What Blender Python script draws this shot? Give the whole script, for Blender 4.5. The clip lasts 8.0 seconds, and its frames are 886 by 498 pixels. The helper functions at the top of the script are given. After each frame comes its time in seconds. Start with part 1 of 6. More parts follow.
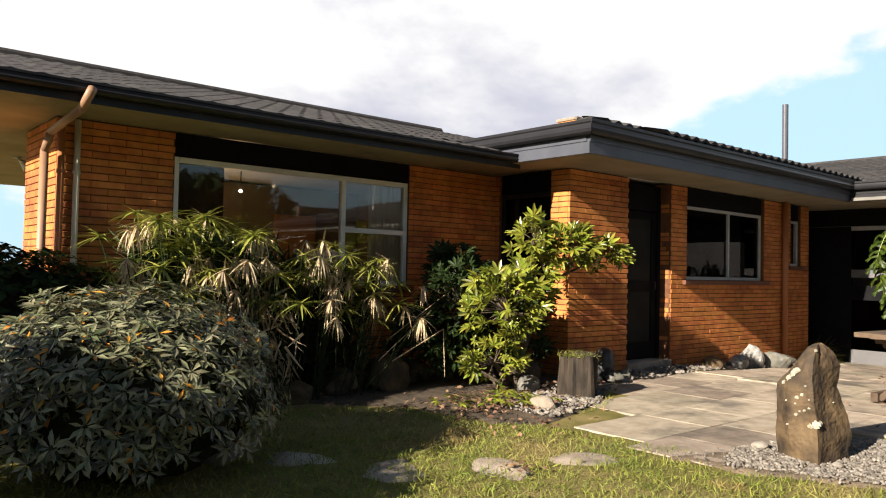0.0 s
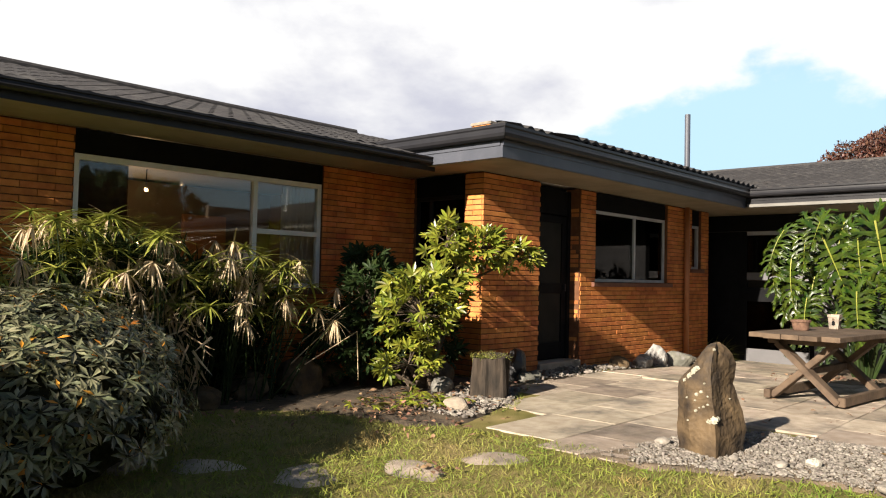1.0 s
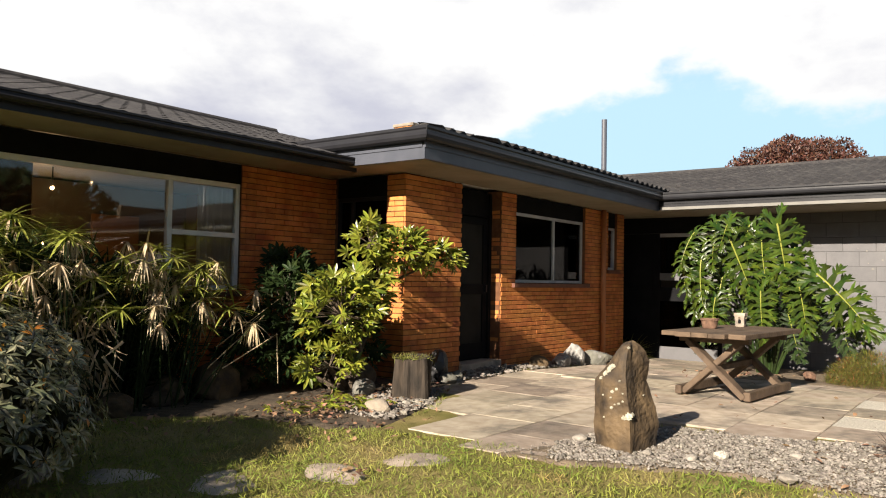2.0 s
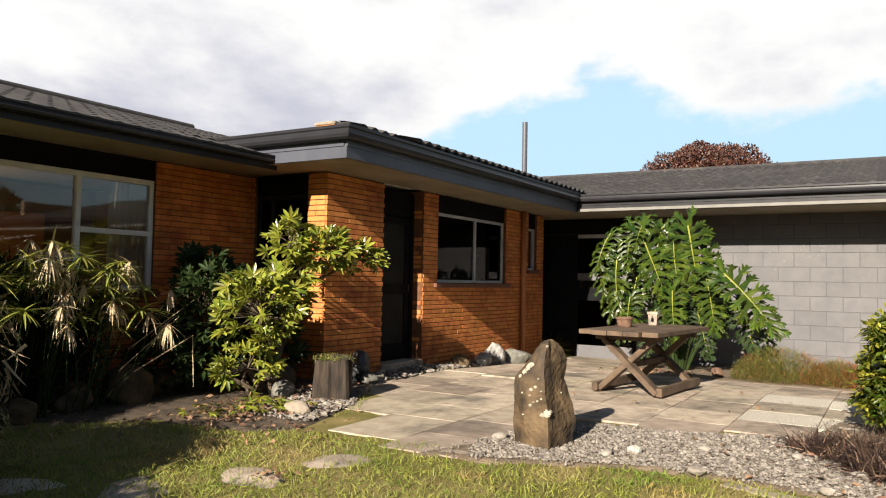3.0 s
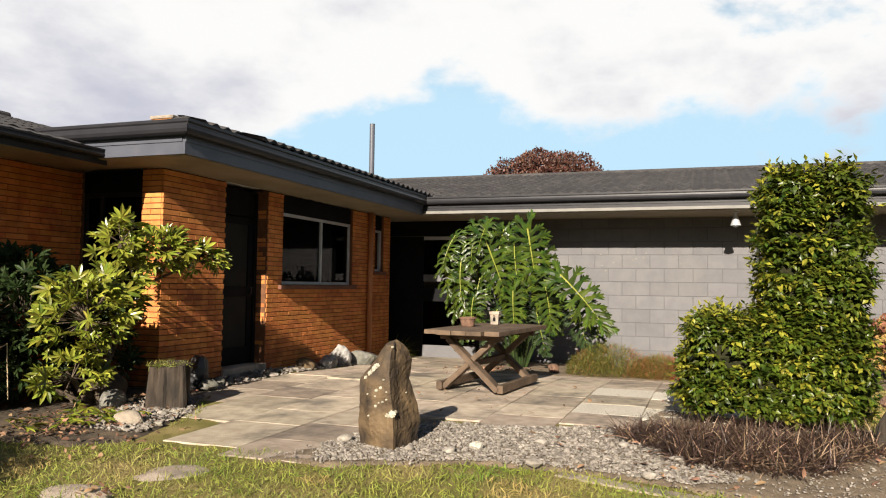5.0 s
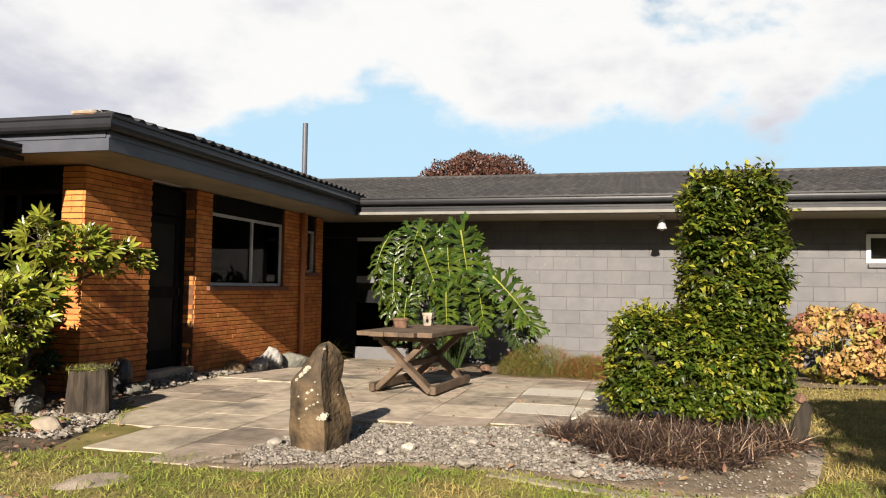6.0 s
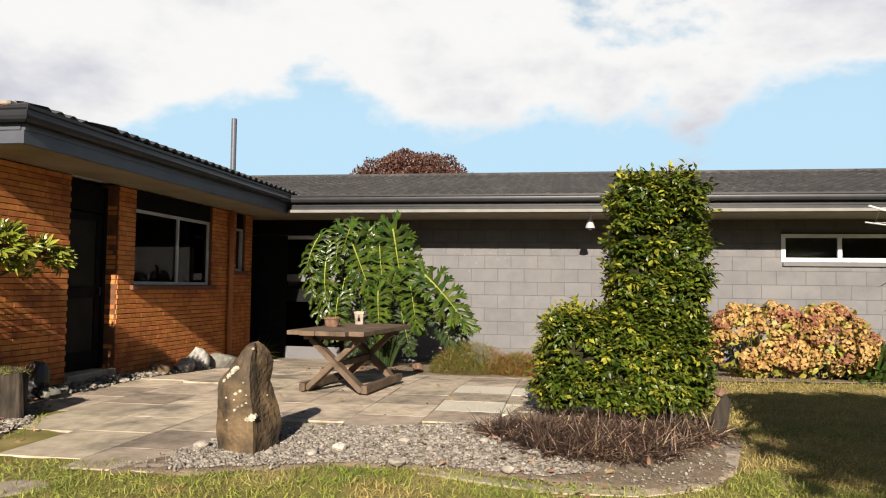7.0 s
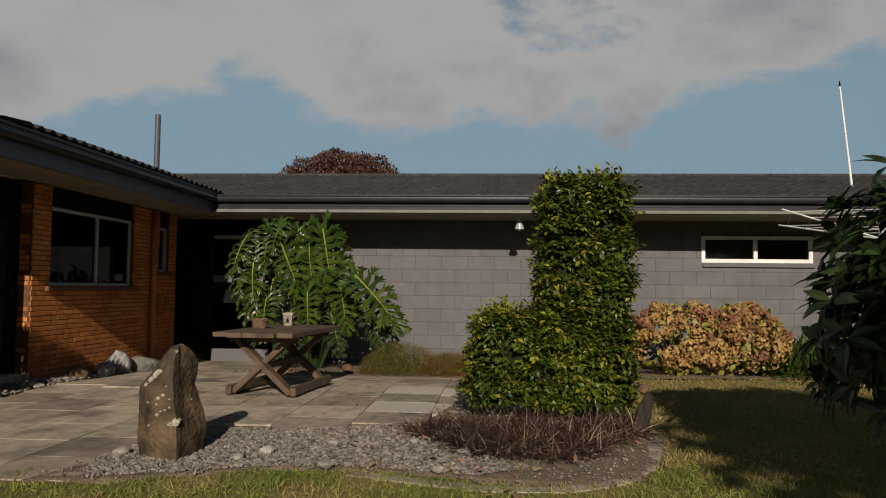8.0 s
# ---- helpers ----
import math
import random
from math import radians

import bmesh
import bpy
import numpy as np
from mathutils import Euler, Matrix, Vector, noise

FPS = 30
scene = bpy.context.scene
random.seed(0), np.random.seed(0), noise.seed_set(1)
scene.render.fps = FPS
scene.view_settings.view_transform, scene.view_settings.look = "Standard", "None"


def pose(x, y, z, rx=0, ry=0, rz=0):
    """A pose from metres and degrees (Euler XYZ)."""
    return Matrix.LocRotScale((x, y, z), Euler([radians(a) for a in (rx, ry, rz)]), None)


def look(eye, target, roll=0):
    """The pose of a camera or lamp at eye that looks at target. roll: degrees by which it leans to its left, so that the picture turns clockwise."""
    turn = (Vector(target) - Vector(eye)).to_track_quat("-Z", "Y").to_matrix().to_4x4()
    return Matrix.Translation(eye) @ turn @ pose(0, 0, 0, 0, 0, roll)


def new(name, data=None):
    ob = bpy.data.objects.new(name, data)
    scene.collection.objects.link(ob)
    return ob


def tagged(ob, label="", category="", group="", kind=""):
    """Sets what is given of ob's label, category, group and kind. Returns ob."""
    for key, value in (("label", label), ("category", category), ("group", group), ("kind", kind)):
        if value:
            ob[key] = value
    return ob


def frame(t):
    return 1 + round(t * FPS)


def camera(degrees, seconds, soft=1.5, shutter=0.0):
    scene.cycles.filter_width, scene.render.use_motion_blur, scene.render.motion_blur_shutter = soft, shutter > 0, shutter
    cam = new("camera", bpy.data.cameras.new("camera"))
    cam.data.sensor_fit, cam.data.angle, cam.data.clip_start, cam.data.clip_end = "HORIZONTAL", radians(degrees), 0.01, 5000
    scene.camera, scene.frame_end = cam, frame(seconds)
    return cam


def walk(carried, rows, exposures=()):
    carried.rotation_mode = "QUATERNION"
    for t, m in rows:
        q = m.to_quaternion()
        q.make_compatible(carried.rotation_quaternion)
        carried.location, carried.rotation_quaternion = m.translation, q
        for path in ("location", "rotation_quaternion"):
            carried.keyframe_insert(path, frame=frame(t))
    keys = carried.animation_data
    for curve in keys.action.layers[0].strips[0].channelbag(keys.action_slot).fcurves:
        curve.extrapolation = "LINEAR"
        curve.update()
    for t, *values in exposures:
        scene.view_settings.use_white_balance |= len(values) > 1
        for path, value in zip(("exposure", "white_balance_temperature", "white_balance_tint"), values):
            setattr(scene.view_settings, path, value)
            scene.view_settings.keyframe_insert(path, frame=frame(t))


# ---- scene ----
cam = camera(60.86, 8.0, soft=1.1)
# the clip fades towards black at its end
EXPOSURES = [(0.0, 1.36), (1.5, 1.34), (4.0, 1.22), (7.5, 1.11), (7.75, 0.68), (8.0, -0.21)]
PATH = [
    (0, pose(-0.012, 0.017, 1.209, 91.73, -1.20, -40.86)),
    (0.5, pose(-0.010, 0.015, 1.209, 91.89, -1.17, -43.67)),
    (1, pose(-0.009, 0.013, 1.208, 92.04, -1.28, -47.33)),
    (1.5, pose(-0.007, 0.011, 1.208, 92.18, -1.15, -50.29)),
    (3, pose(-0.003, 0.004, 1.206, 92.38, -1.09, -59.10)),
    (3.5, pose(-0.001, 0.002, 1.206, 92.45, -0.96, -61.86)),
    (4, pose(0.000, -0.000, 1.205, 92.50, -0.89, -64.98)),
    (4.5, pose(0.001, -0.002, 1.205, 92.58, -0.83, -67.91)),
    (6, pose(0.006, -0.009, 1.203, 92.87, -0.87, -75.69)),
    (6.5, pose(0.007, -0.011, 1.203, 92.88, -0.85, -78.07)),
    (7, pose(0.009, -0.013, 1.202, 92.83, -0.74, -80.82)),
    (7.5, pose(0.010, -0.015, 1.202, 92.88, -0.66, -83.32)),
    (8, pose(0.012, -0.017, 1.201, 92.94, -0.63, -86.06)),
]
walk(cam, PATH, EXPOSURES)

# ---- world, sun, exposure ----
SUN_EL, SUN_AZ = 22.5, 5.0      # height; direction it shines towards, degrees from +x to +y
world = bpy.data.worlds.new("sky")
scene.world = world
world.use_nodes = True


def build_sky():
    nt = world.node_tree
    nt.nodes.clear()
    n, l = nt.nodes.new, nt.links.new
    out, bg, sky = n("ShaderNodeOutputWorld"), n("ShaderNodeBackground"), n("ShaderNodeTexSky")
    sky.sky_type, sky.sun_disc = "NISHITA", False
    sky.sun_elevation = radians(SUN_EL)
    sky.sun_rotation = radians(270 - SUN_AZ)
    sky.air_density, sky.dust_density, sky.ozone_density = 1.0, 0.3, 1.5
    co, mp = n("ShaderNodeTexCoord"), n("ShaderNodeMapping")
    mp.inputs["Scale"].default_value = (1.0, 1.0, 1.9)
    mp.inputs["Location"].default_value = (0.85, 0.30, 0.9)
    big, ramp = n("ShaderNodeTexNoise"), n("ShaderNodeMapRange")
    big.inputs["Scale"].default_value = 2.4
    big.inputs["Detail"].default_value = 9.0
    big.inputs["Roughness"].default_value = 0.55
    big.inputs["Distortion"].default_value = 0.1
    ramp.interpolation_type = "SMOOTHSTEP"
    ramp.inputs["From Min"].default_value, ramp.inputs["From Max"].default_value = 0.44, 0.57
    # a bank of cloud away from the sun, clear overhead
    sep, bias, add = n("ShaderNodeSeparateXYZ"), n("ShaderNodeMath"), n("ShaderNodeMath")
    bias.operation, add.operation = "ADD", "ADD"
    lean = n("ShaderNodeVectorMath")
    lean.operation = "DOT_PRODUCT"
    lean.inputs[1].default_value = (0.0, 0.27, 0.0)
    # the bank begins some way above the horizon and ends before the zenith
    foot, crown, both = n("ShaderNodeMapRange"), n("ShaderNodeMapRange"), n("ShaderNodeMath")
    foot.interpolation_type = crown.interpolation_type = "SMOOTHSTEP"
    foot.inputs["From Min"].default_value, foot.inputs["From Max"].default_value = 0.15, 0.28
    foot.inputs["To Min"].default_value, foot.inputs["To Max"].default_value = -0.19, 0.135
    crown.inputs["From Min"].default_value, crown.inputs["From Max"].default_value = 0.42, 0.62
    crown.inputs["To Min"].default_value, crown.inputs["To Max"].default_value = 0.0, -0.45
    both.operation = "ADD"
    # behind the viewer the sky is clearer
    rear, all3 = n("ShaderNodeMapRange"), n("ShaderNodeMath")
    rear.interpolation_type = "SMOOTHSTEP"
    rear.inputs["From Min"].default_value, rear.inputs["From Max"].default_value = -0.95, -0.50
    rear.inputs["To Min"].default_value, rear.inputs["To Max"].default_value = -0.22, 0.0
    all3.operation = "ADD"
    l(foot.outputs[0], both.inputs[0])
    l(crown.outputs[0], both.inputs[1])
    l(both.outputs[0], all3.inputs[0])
    l(rear.outputs[0], all3.inputs[1])
    l(all3.outputs[0], bias.inputs[1])
    l(co.outputs["Generated"], lean.inputs[0])
    l(co.outputs["Generated"], mp.inputs["Vector"])
    l(co.outputs["Generated"], sep.inputs[0])
    l(sep.outputs["Z"], foot.inputs["Value"])
    l(sep.outputs["Z"], crown.inputs["Value"])
    l(sep.outputs["Y"], rear.inputs["Value"])
    l(lean.outputs["Value"], bias.inputs[0])
    l(mp.outputs[0], big.inputs["Vector"])
    gain = n("ShaderNodeMapRange")
    gain.clamp = False
    gain.inputs["To Min"].default_value, gain.inputs["To Max"].default_value = -0.32, 1.32
    l(big.outputs["Fac"], gain.inputs["Value"])
    l(gain.outputs[0], add.inputs[0])
    l(bias.outputs[0], add.inputs[1])
    l(add.outputs[0], ramp.inputs["Value"])
    # cloud shade: thick parts greyer
    tone, col = n("ShaderNodeMapRange"), n("ShaderNodeMix")
    tone.interpolation_type = "SMOOTHSTEP"
    tone.inputs["From Min"].default_value, tone.inputs["From Max"].default_value = 0.48, 0.68
    l(big.outputs["Fac"], tone.inputs["Value"])
    col.data_type = "RGBA"
    col.inputs[6].default_value = (14.0, 13.9, 13.7, 1)
    col.inputs[7].default_value = (8.3, 8.4, 9.7, 1)
    l(tone.outputs[0], col.inputs[0])
    mix = n("ShaderNodeMix")
    mix.data_type = "RGBA"
    l(ramp.outputs[0], mix.inputs[0])
    # thin bright haze over the clear sky
    haze = n("ShaderNodeMix")
    haze.data_type = "RGBA"
    thin = n("ShaderNodeMapRange")
    thin.interpolation_type = "SMOOTHSTEP"
    thin.inputs["From Min"].default_value, thin.inputs["From Max"].default_value = 0.22, 0.50
    thin.inputs["To Min"].default_value, thin.inputs["To Max"].default_value = 0.90, 0.0
    l(sep.outputs["Z"], thin.inputs["Value"])
    # the haze lies opposite the sun and thins out towards it
    away, veil, share = n("ShaderNodeVectorMath"), n("ShaderNodeMapRange"), n("ShaderNodeMath")
    away.operation, share.operation = "DOT_PRODUCT", "MULTIPLY"
    away.inputs[1].default_value = (0.8, 0.6, 0.0)
    veil.interpolation_type = "SMOOTHSTEP"
    veil.inputs["From Min"].default_value, veil.inputs["From Max"].default_value = -0.35, 0.55
    veil.inputs["To Min"].default_value, veil.inputs["To Max"].default_value = 0.12, 1.0
    l(co.outputs["Generated"], away.inputs[0])
    l(away.outputs["Value"], veil.inputs["Value"])
    l(thin.outputs[0], share.inputs[0])
    l(veil.outputs[0], share.inputs[1])
    l(share.outputs[0], haze.inputs[0])
    haze.inputs[7].default_value = (8.4, 12.2, 14.9, 1)
    l(sky.outputs[0], haze.inputs[6])
    l(haze.outputs[2], mix.inputs[6])
    l(col.outputs[2], mix.inputs[7])
    l(mix.outputs[2], bg.inputs["Color"])
    bg.inputs["Strength"].default_value = 0.0305
    l(bg.outputs[0], out.inputs["Surface"])


build_sky()
sun = new("sun", bpy.data.lights.new("sun", "SUN"))
sun.data.energy, sun.data.angle, sun.data.color = 5.0, radians(0.5), (1.0, 0.885, 0.74)
sd = Vector((math.cos(radians(SUN_AZ)), math.sin(radians(SUN_AZ)), -math.tan(radians(SUN_EL))))
sun.matrix_world = look(-20 * sd, (0, 0, 0))

# ---- materials ----


def mat(name, c1, c2, scale=6.0, rough=0.7, bump=0.15, fine=60.0, metal=0.0, vary=None, amount=0.35, spec=0.4, stain=None, stain_scale=1.1, leaf=0.0, stretch=(1, 1, 1)):
    """Two tones by noise, a fine bump, optional stains; vary: 'object' or 'island' for tone from piece to piece; leaf: share of light let through."""
    m = bpy.data.materials.new(name)
    m.use_nodes = True
    nt = m.node_tree
    n, l = nt.nodes.new, nt.links.new
    b = nt.nodes["Principled BSDF"]
    co, mp = n("ShaderNodeTexCoord"), n("ShaderNodeMapping")
    mp.inputs["Scale"].default_value = stretch
    geo = n("ShaderNodeNewGeometry")
    l(geo.outputs["Position"], mp.inputs["Vector"])
    noi, rng, mix = n("ShaderNodeTexNoise"), n("ShaderNodeMapRange"), n("ShaderNodeMix")
    noi.inputs["Scale"].default_value, noi.inputs["Detail"].default_value = scale, 6.0
    rng.inputs["From Min"].default_value, rng.inputs["From Max"].default_value = 0.32, 0.68
    mix.data_type = "RGBA"
    mix.inputs[6].default_value, mix.inputs[7].default_value = (*c1, 1), (*c2, 1)
    l(mp.outputs[0], noi.inputs["Vector"])
    l(noi.outputs["Fac"], rng.inputs["Value"])
    l(rng.outputs[0], mix.inputs[0])
    col = mix.outputs[2]
    if stain:
        sn, sr, sm = n("ShaderNodeTexNoise"), n("ShaderNodeMapRange"), n("ShaderNodeMix")
        sn.inputs["Scale"].default_value, sn.inputs["Detail"].default_value, sn.inputs["Roughness"].default_value = stain_scale, 8.0, 0.65
        sr.inputs["From Min"].default_value, sr.inputs["From Max"].default_value = 0.50, 0.66
        sm.data_type = "RGBA"
        sm.inputs[7].default_value = (*stain, 1)
        l(geo.outputs["Position"], sn.inputs["Vector"])
        l(sn.outputs["Fac"], sr.inputs["Value"])
        l(sr.outputs[0], sm.inputs[0])
        l(col, sm.inputs[6])
        col = sm.outputs[2]
    if vary:
        src = n("ShaderNodeObjectInfo").outputs["Random"] if vary == "object" else geo.outputs["Random Per Island"]
        vr, hs = n("ShaderNodeMapRange"), n("ShaderNodeHueSaturation")
        vr.inputs["To Min"].default_value, vr.inputs["To Max"].default_value = 1 - amount, 1 + amount
        l(src, vr.inputs["Value"])
        l(vr.outputs[0], hs.inputs["Value"])
        hr = n("ShaderNodeMapRange")
        hr.inputs["From Max"].default_value = 0.37
        hr.inputs["To Min"].default_value, hr.inputs["To Max"].default_value = 0.5 - amount * 0.06, 0.5 + amount * 0.03
        mo = n("ShaderNodeMath")
        mo.operation = "MODULO"
        mo.inputs[1].default_value = 0.37
        l(src, mo.inputs[0])
        l(mo.outputs[0], hr.inputs["Value"])
        l(hr.outputs[0], hs.inputs["Hue"])
        l(col, hs.inputs["Color"])
        col = hs.outputs["Color"]
    l(col, b.inputs["Base Color"])
    b.inputs["Roughness"].default_value, b.inputs["Metallic"].default_value = rough, metal
    b.inputs["Specular IOR Level"].default_value = spec
    if bump:
        fn, bp = n("ShaderNodeTexNoise"), n("ShaderNodeBump")
        fn.inputs["Scale"].default_value, fn.inputs["Detail"].default_value = fine, 5.0
        bp.inputs["Strength"].default_value, bp.inputs["Distance"].default_value = bump, 0.02
        l(mp.outputs[0], fn.inputs["Vector"])
        l(fn.outputs["Fac"], bp.inputs["Height"])
        l(bp.outputs[0], b.inputs["Normal"])
    if leaf:
        tr, ms = n("ShaderNodeBsdfTranslucent"), n("ShaderNodeMixShader")
        ms.inputs[0].default_value = leaf
        l(col, tr.inputs["Color"])
        l(b.outputs[0], ms.inputs[1])
        l(tr.outputs[0], ms.inputs[2])
        l(ms.outputs[0], nt.nodes["Material Output"].inputs["Surface"])
    return m


def glass_mat(name, tint, rough=0.02, ior=1.5):
    m = bpy.data.materials.new(name)
    m.use_nodes = True
    b = m.node_tree.nodes["Principled BSDF"]
    b.inputs["Base Color"].default_value = (*tint, 1)
    b.inputs["Roughness"].default_value = rough
    b.inputs["IOR"].default_value = ior
    b.inputs["Transmission Weight"].default_value = 1.0
    return m


BRICK = mat("brick", (0.47, 0.165, 0.042), (0.60, 0.24, 0.068), 9, 0.8, 0.3, 90, vary="object", amount=0.16, spec=0.25, stain=(0.30, 0.10, 0.035), stain_scale=1.6)
BRICK_J = mat("brick_rest", (0.47, 0.165, 0.042), (0.60, 0.24, 0.068), 9, 0.8, 0.3, 90, vary="island", amount=0.16, spec=0.25, stain=(0.30, 0.10, 0.035), stain_scale=1.6)
MORTAR = mat("mortar", (0.10, 0.042, 0.018), (0.15, 0.068, 0.032), 14, 0.95, 0.4, 80)
BLOCK = mat("painted_block", (0.115, 0.113, 0.118), (0.135, 0.132, 0.137), 5, 0.75, 0.35, 70, vary="object", amount=0.06, stain=(0.145, 0.140, 0.142), stain_scale=1.3, spec=0.3)
BLOCK_J = mat("painted_joint", (0.085, 0.083, 0.086), (0.10, 0.098, 0.10), 8, 0.8, 0.3, 60)
DARK = mat("dark_paint_and_shade", (0.006, 0.006, 0.007), (0.010, 0.010, 0.011), 5, 0.75, 0.05, 40, spec=0.08)
FASCIA = mat("slate_paint", (0.060, 0.066, 0.085), (0.075, 0.08, 0.10), 4, 0.45, 0.05, 40, stain=(0.05, 0.055, 0.07))
GUTTER = mat("gutter_paint", (0.014, 0.014, 0.017), (0.021, 0.021, 0.024), 4, 0.4, 0.04, 40, spec=0.25)
SOFFIT = mat("soffit_paint", (0.25, 0.215, 0.150), (0.30, 0.26, 0.185), 3, 0.8, 0.08, 30, stain=(0.21, 0.18, 0.125))
ROOF = mat("roof_tile", (0.038, 0.036, 0.038), (0.062, 0.058, 0.057), 12, 0.85, 0.5, 130, vary="object", amount=0.12, spec=0.2, stain=(0.080, 0.076, 0.073), stain_scale=2.2)
WHITE = mat("white_paint", (0.72, 0.72, 0.70), (0.80, 0.80, 0.78), 6, 0.45, 0.05, 50, stain=(0.60, 0.59, 0.56))
ALU = mat("aluminium", (0.42, 0.43, 0.45), (0.52, 0.53, 0.55), 8, 0.4, 0.04, 60, metal=0.3)
SILLM = mat("sill_tile", (0.12, 0.05, 0.03), (0.17, 0.07, 0.04), 8, 0.7, 0.2, 50)
PIPE = mat("brown_pipe", (0.36, 0.14, 0.05), (0.42, 0.17, 0.07), 5, 0.5, 0.05, 40)
STRIP = mat("trim_paint", (0.14, 0.135, 0.122), (0.18, 0.172, 0.155), 4, 0.6, 0.06, 40)
PALE = mat("cream_paint", (0.62, 0.56, 0.42), (0.68, 0.62, 0.48), 5, 0.6, 0.05, 40)
ROOM = mat("room_plaster", (0.16, 0.12, 0.08), (0.20, 0.15, 0.10), 2, 0.9, 0.05, 30)
CURTAIN = mat("net_curtain", (0.80, 0.81, 0.82), (0.88, 0.88, 0.88), 6, 0.9, 0.1, 60, leaf=0.1)
GLASS = glass_mat("window_glass", (0.92, 0.95, 0.94), ior=1.6)
GLASS_DARK = glass_mat("tinted_glass", (0.05, 0.055, 0.055), ior=1.22)
MESHM = mat("fly_screen", (0.018, 0.018, 0.016), (0.026, 0.025, 0.022), 3, 0.8, 0.2, 300, spec=0.1)
SLAB = mat("paving_slab", (0.32, 0.262, 0.195), (0.45, 0.385, 0.30), 7, 0.9, 0.5, 110, vary="object", amount=0.26, stain=(0.16, 0.14, 0.115), stain_scale=1.7, spec=0.2)
SLAB_PALE = mat("pale_pebble_slab", (0.42, 0.38, 0.31), (0.66, 0.62, 0.53), 60, 0.9, 0.8, 90, vary="object", amount=0.08, spec=0.2)
DIRT = mat("bed_soil", (0.12, 0.09, 0.06), (0.22, 0.168, 0.112), 11, 0.95, 0.6, 60, stain=(0.20, 0.15, 0.10), stain_scale=3)
# bed soil again but darker, with the shade over the bed in its colour
SHADED_SOIL = mat("shaded_bed_soil", (0.045, 0.033, 0.022), (0.10, 0.075, 0.05), 11, 0.95, 0.7, 60, stain=(0.13, 0.095, 0.06), stain_scale=3)
LAWN = mat("lawn", (0.150, 0.140, 0.042), (0.24, 0.20, 0.075), 3.0, 0.95, 0.9, 70, stain=(0.30, 0.235, 0.105), stain_scale=0.9, spec=0.1)
BLADE = mat("grass_blade", (0.125, 0.195, 0.025), (0.26, 0.275, 0.055), 2.0, 0.7, 0, vary="island", amount=0.4, leaf=0.3, stain=(0.31, 0.27, 0.09), stain_scale=0.9)
STRAW = mat("dry_grass_blade", (0.27, 0.215, 0.065), (0.40, 0.32, 0.12), 2.0, 0.8, 0, vary="island", amount=0.35, leaf=0.3, stain=(0.20, 0.22, 0.05), stain_scale=0.8)
STONE = mat("river_stone", (0.135, 0.120, 0.100), (0.275, 0.25, 0.215), 14, 0.85, 0.3, 70, vary="island", amount=0.42, spec=0.25)
ROCK = mat("rock", (0.028, 0.020, 0.014), (0.145, 0.098, 0.052), 5, 0.75, 0.9, 20, stain=(0.04, 0.032, 0.026), stain_scale=3.0, spec=0.3)
LICHEN = mat("lichen", (0.28, 0.26, 0.20), (0.46, 0.44, 0.35), 30, 0.95, 0.6, 70)
WHITEROCK = mat("bleached_rock", (0.16, 0.155, 0.145), (0.42, 0.41, 0.39), 9, 0.85, 0.6, 40, stain=(0.10, 0.095, 0.09), stain_scale=6)
PALEROCK = mat("pale_rock", (0.075, 0.073, 0.060), (0.17, 0.165, 0.135), 7, 0.85, 0.5, 40, stain=(0.22, 0.21, 0.2), stain_scale=5)
WOOD = mat("weathered_wood", (0.055, 0.036, 0.023), (0.140, 0.095, 0.060), 5, 0.8, 0.5, 24, stain=(0.11, 0.075, 0.05), stain_scale=3, stretch=(1, 1, 1))
STUMPM = mat("stump_wood", (0.010, 0.008, 0.006), (0.060, 0.044, 0.031), 12, 0.9, 1.0, 22, stretch=(1, 1, 0.25))
TERRA = mat("terracotta", (0.10, 0.055, 0.036), (0.20, 0.115, 0.075), 22, 0.85, 0.6, 60, stain=(0.07, 0.045, 0.034), stain_scale=9)
BARK = mat("bark", (0.075, 0.055, 0.038), (0.13, 0.10, 0.07), 12, 0.9, 0.7, 40)

# ---- mesh helpers ----


def part(name, bm, material, parent=None, label="", smooth=False):
    """Links a bmesh as one mesh object, under a parent if one is given."""
    me = bpy.data.meshes.new(name)
    if smooth:
        for f in bm.faces:
            f.smooth = True
    bm.to_mesh(me)
    bm.free()
    me.materials.append(material)
    ob = new(name, me)
    if parent:
        ob.parent = parent
    return tagged(ob, label)


def box(bm, x0, x1, y0, y1, z0, z1, bevel=0.0):
    m = Matrix.Translation(((x0 + x1) / 2, (y0 + y1) / 2, (z0 + z1) / 2)) @ Matrix.Diagonal((x1 - x0, y1 - y0, z1 - z0, 1))
    r = bmesh.ops.create_cube(bm, size=1, matrix=m)
    if bevel:
        es = list({e for v in r["verts"] for e in v.link_edges})
        bmesh.ops.bevel(bm, geom=es, offset=bevel, segments=2, affect="EDGES", profile=0.6)
    return bm


def boxes(*rows, bevel=0.0):
    bm = bmesh.new()
    for r in rows:
        box(bm, *r, bevel=bevel)
    return bm


def rod(bm, a, b, r1, r2=None, seg=10):
    a, b = Vector(a), Vector(b)
    d = b - a
    m = Matrix.Translation((a + b) / 2) @ d.to_track_quat("Z", "Y").to_matrix().to_4x4()
    bmesh.ops.create_cone(bm, cap_ends=True, segments=seg, radius1=r1, radius2=r1 if r2 is None else r2, depth=d.length, matrix=m)
    return bm


def empty(name, x=0, y=0, z=0):
    ob = new(name)
    ob.location = (x, y, z)
    return ob


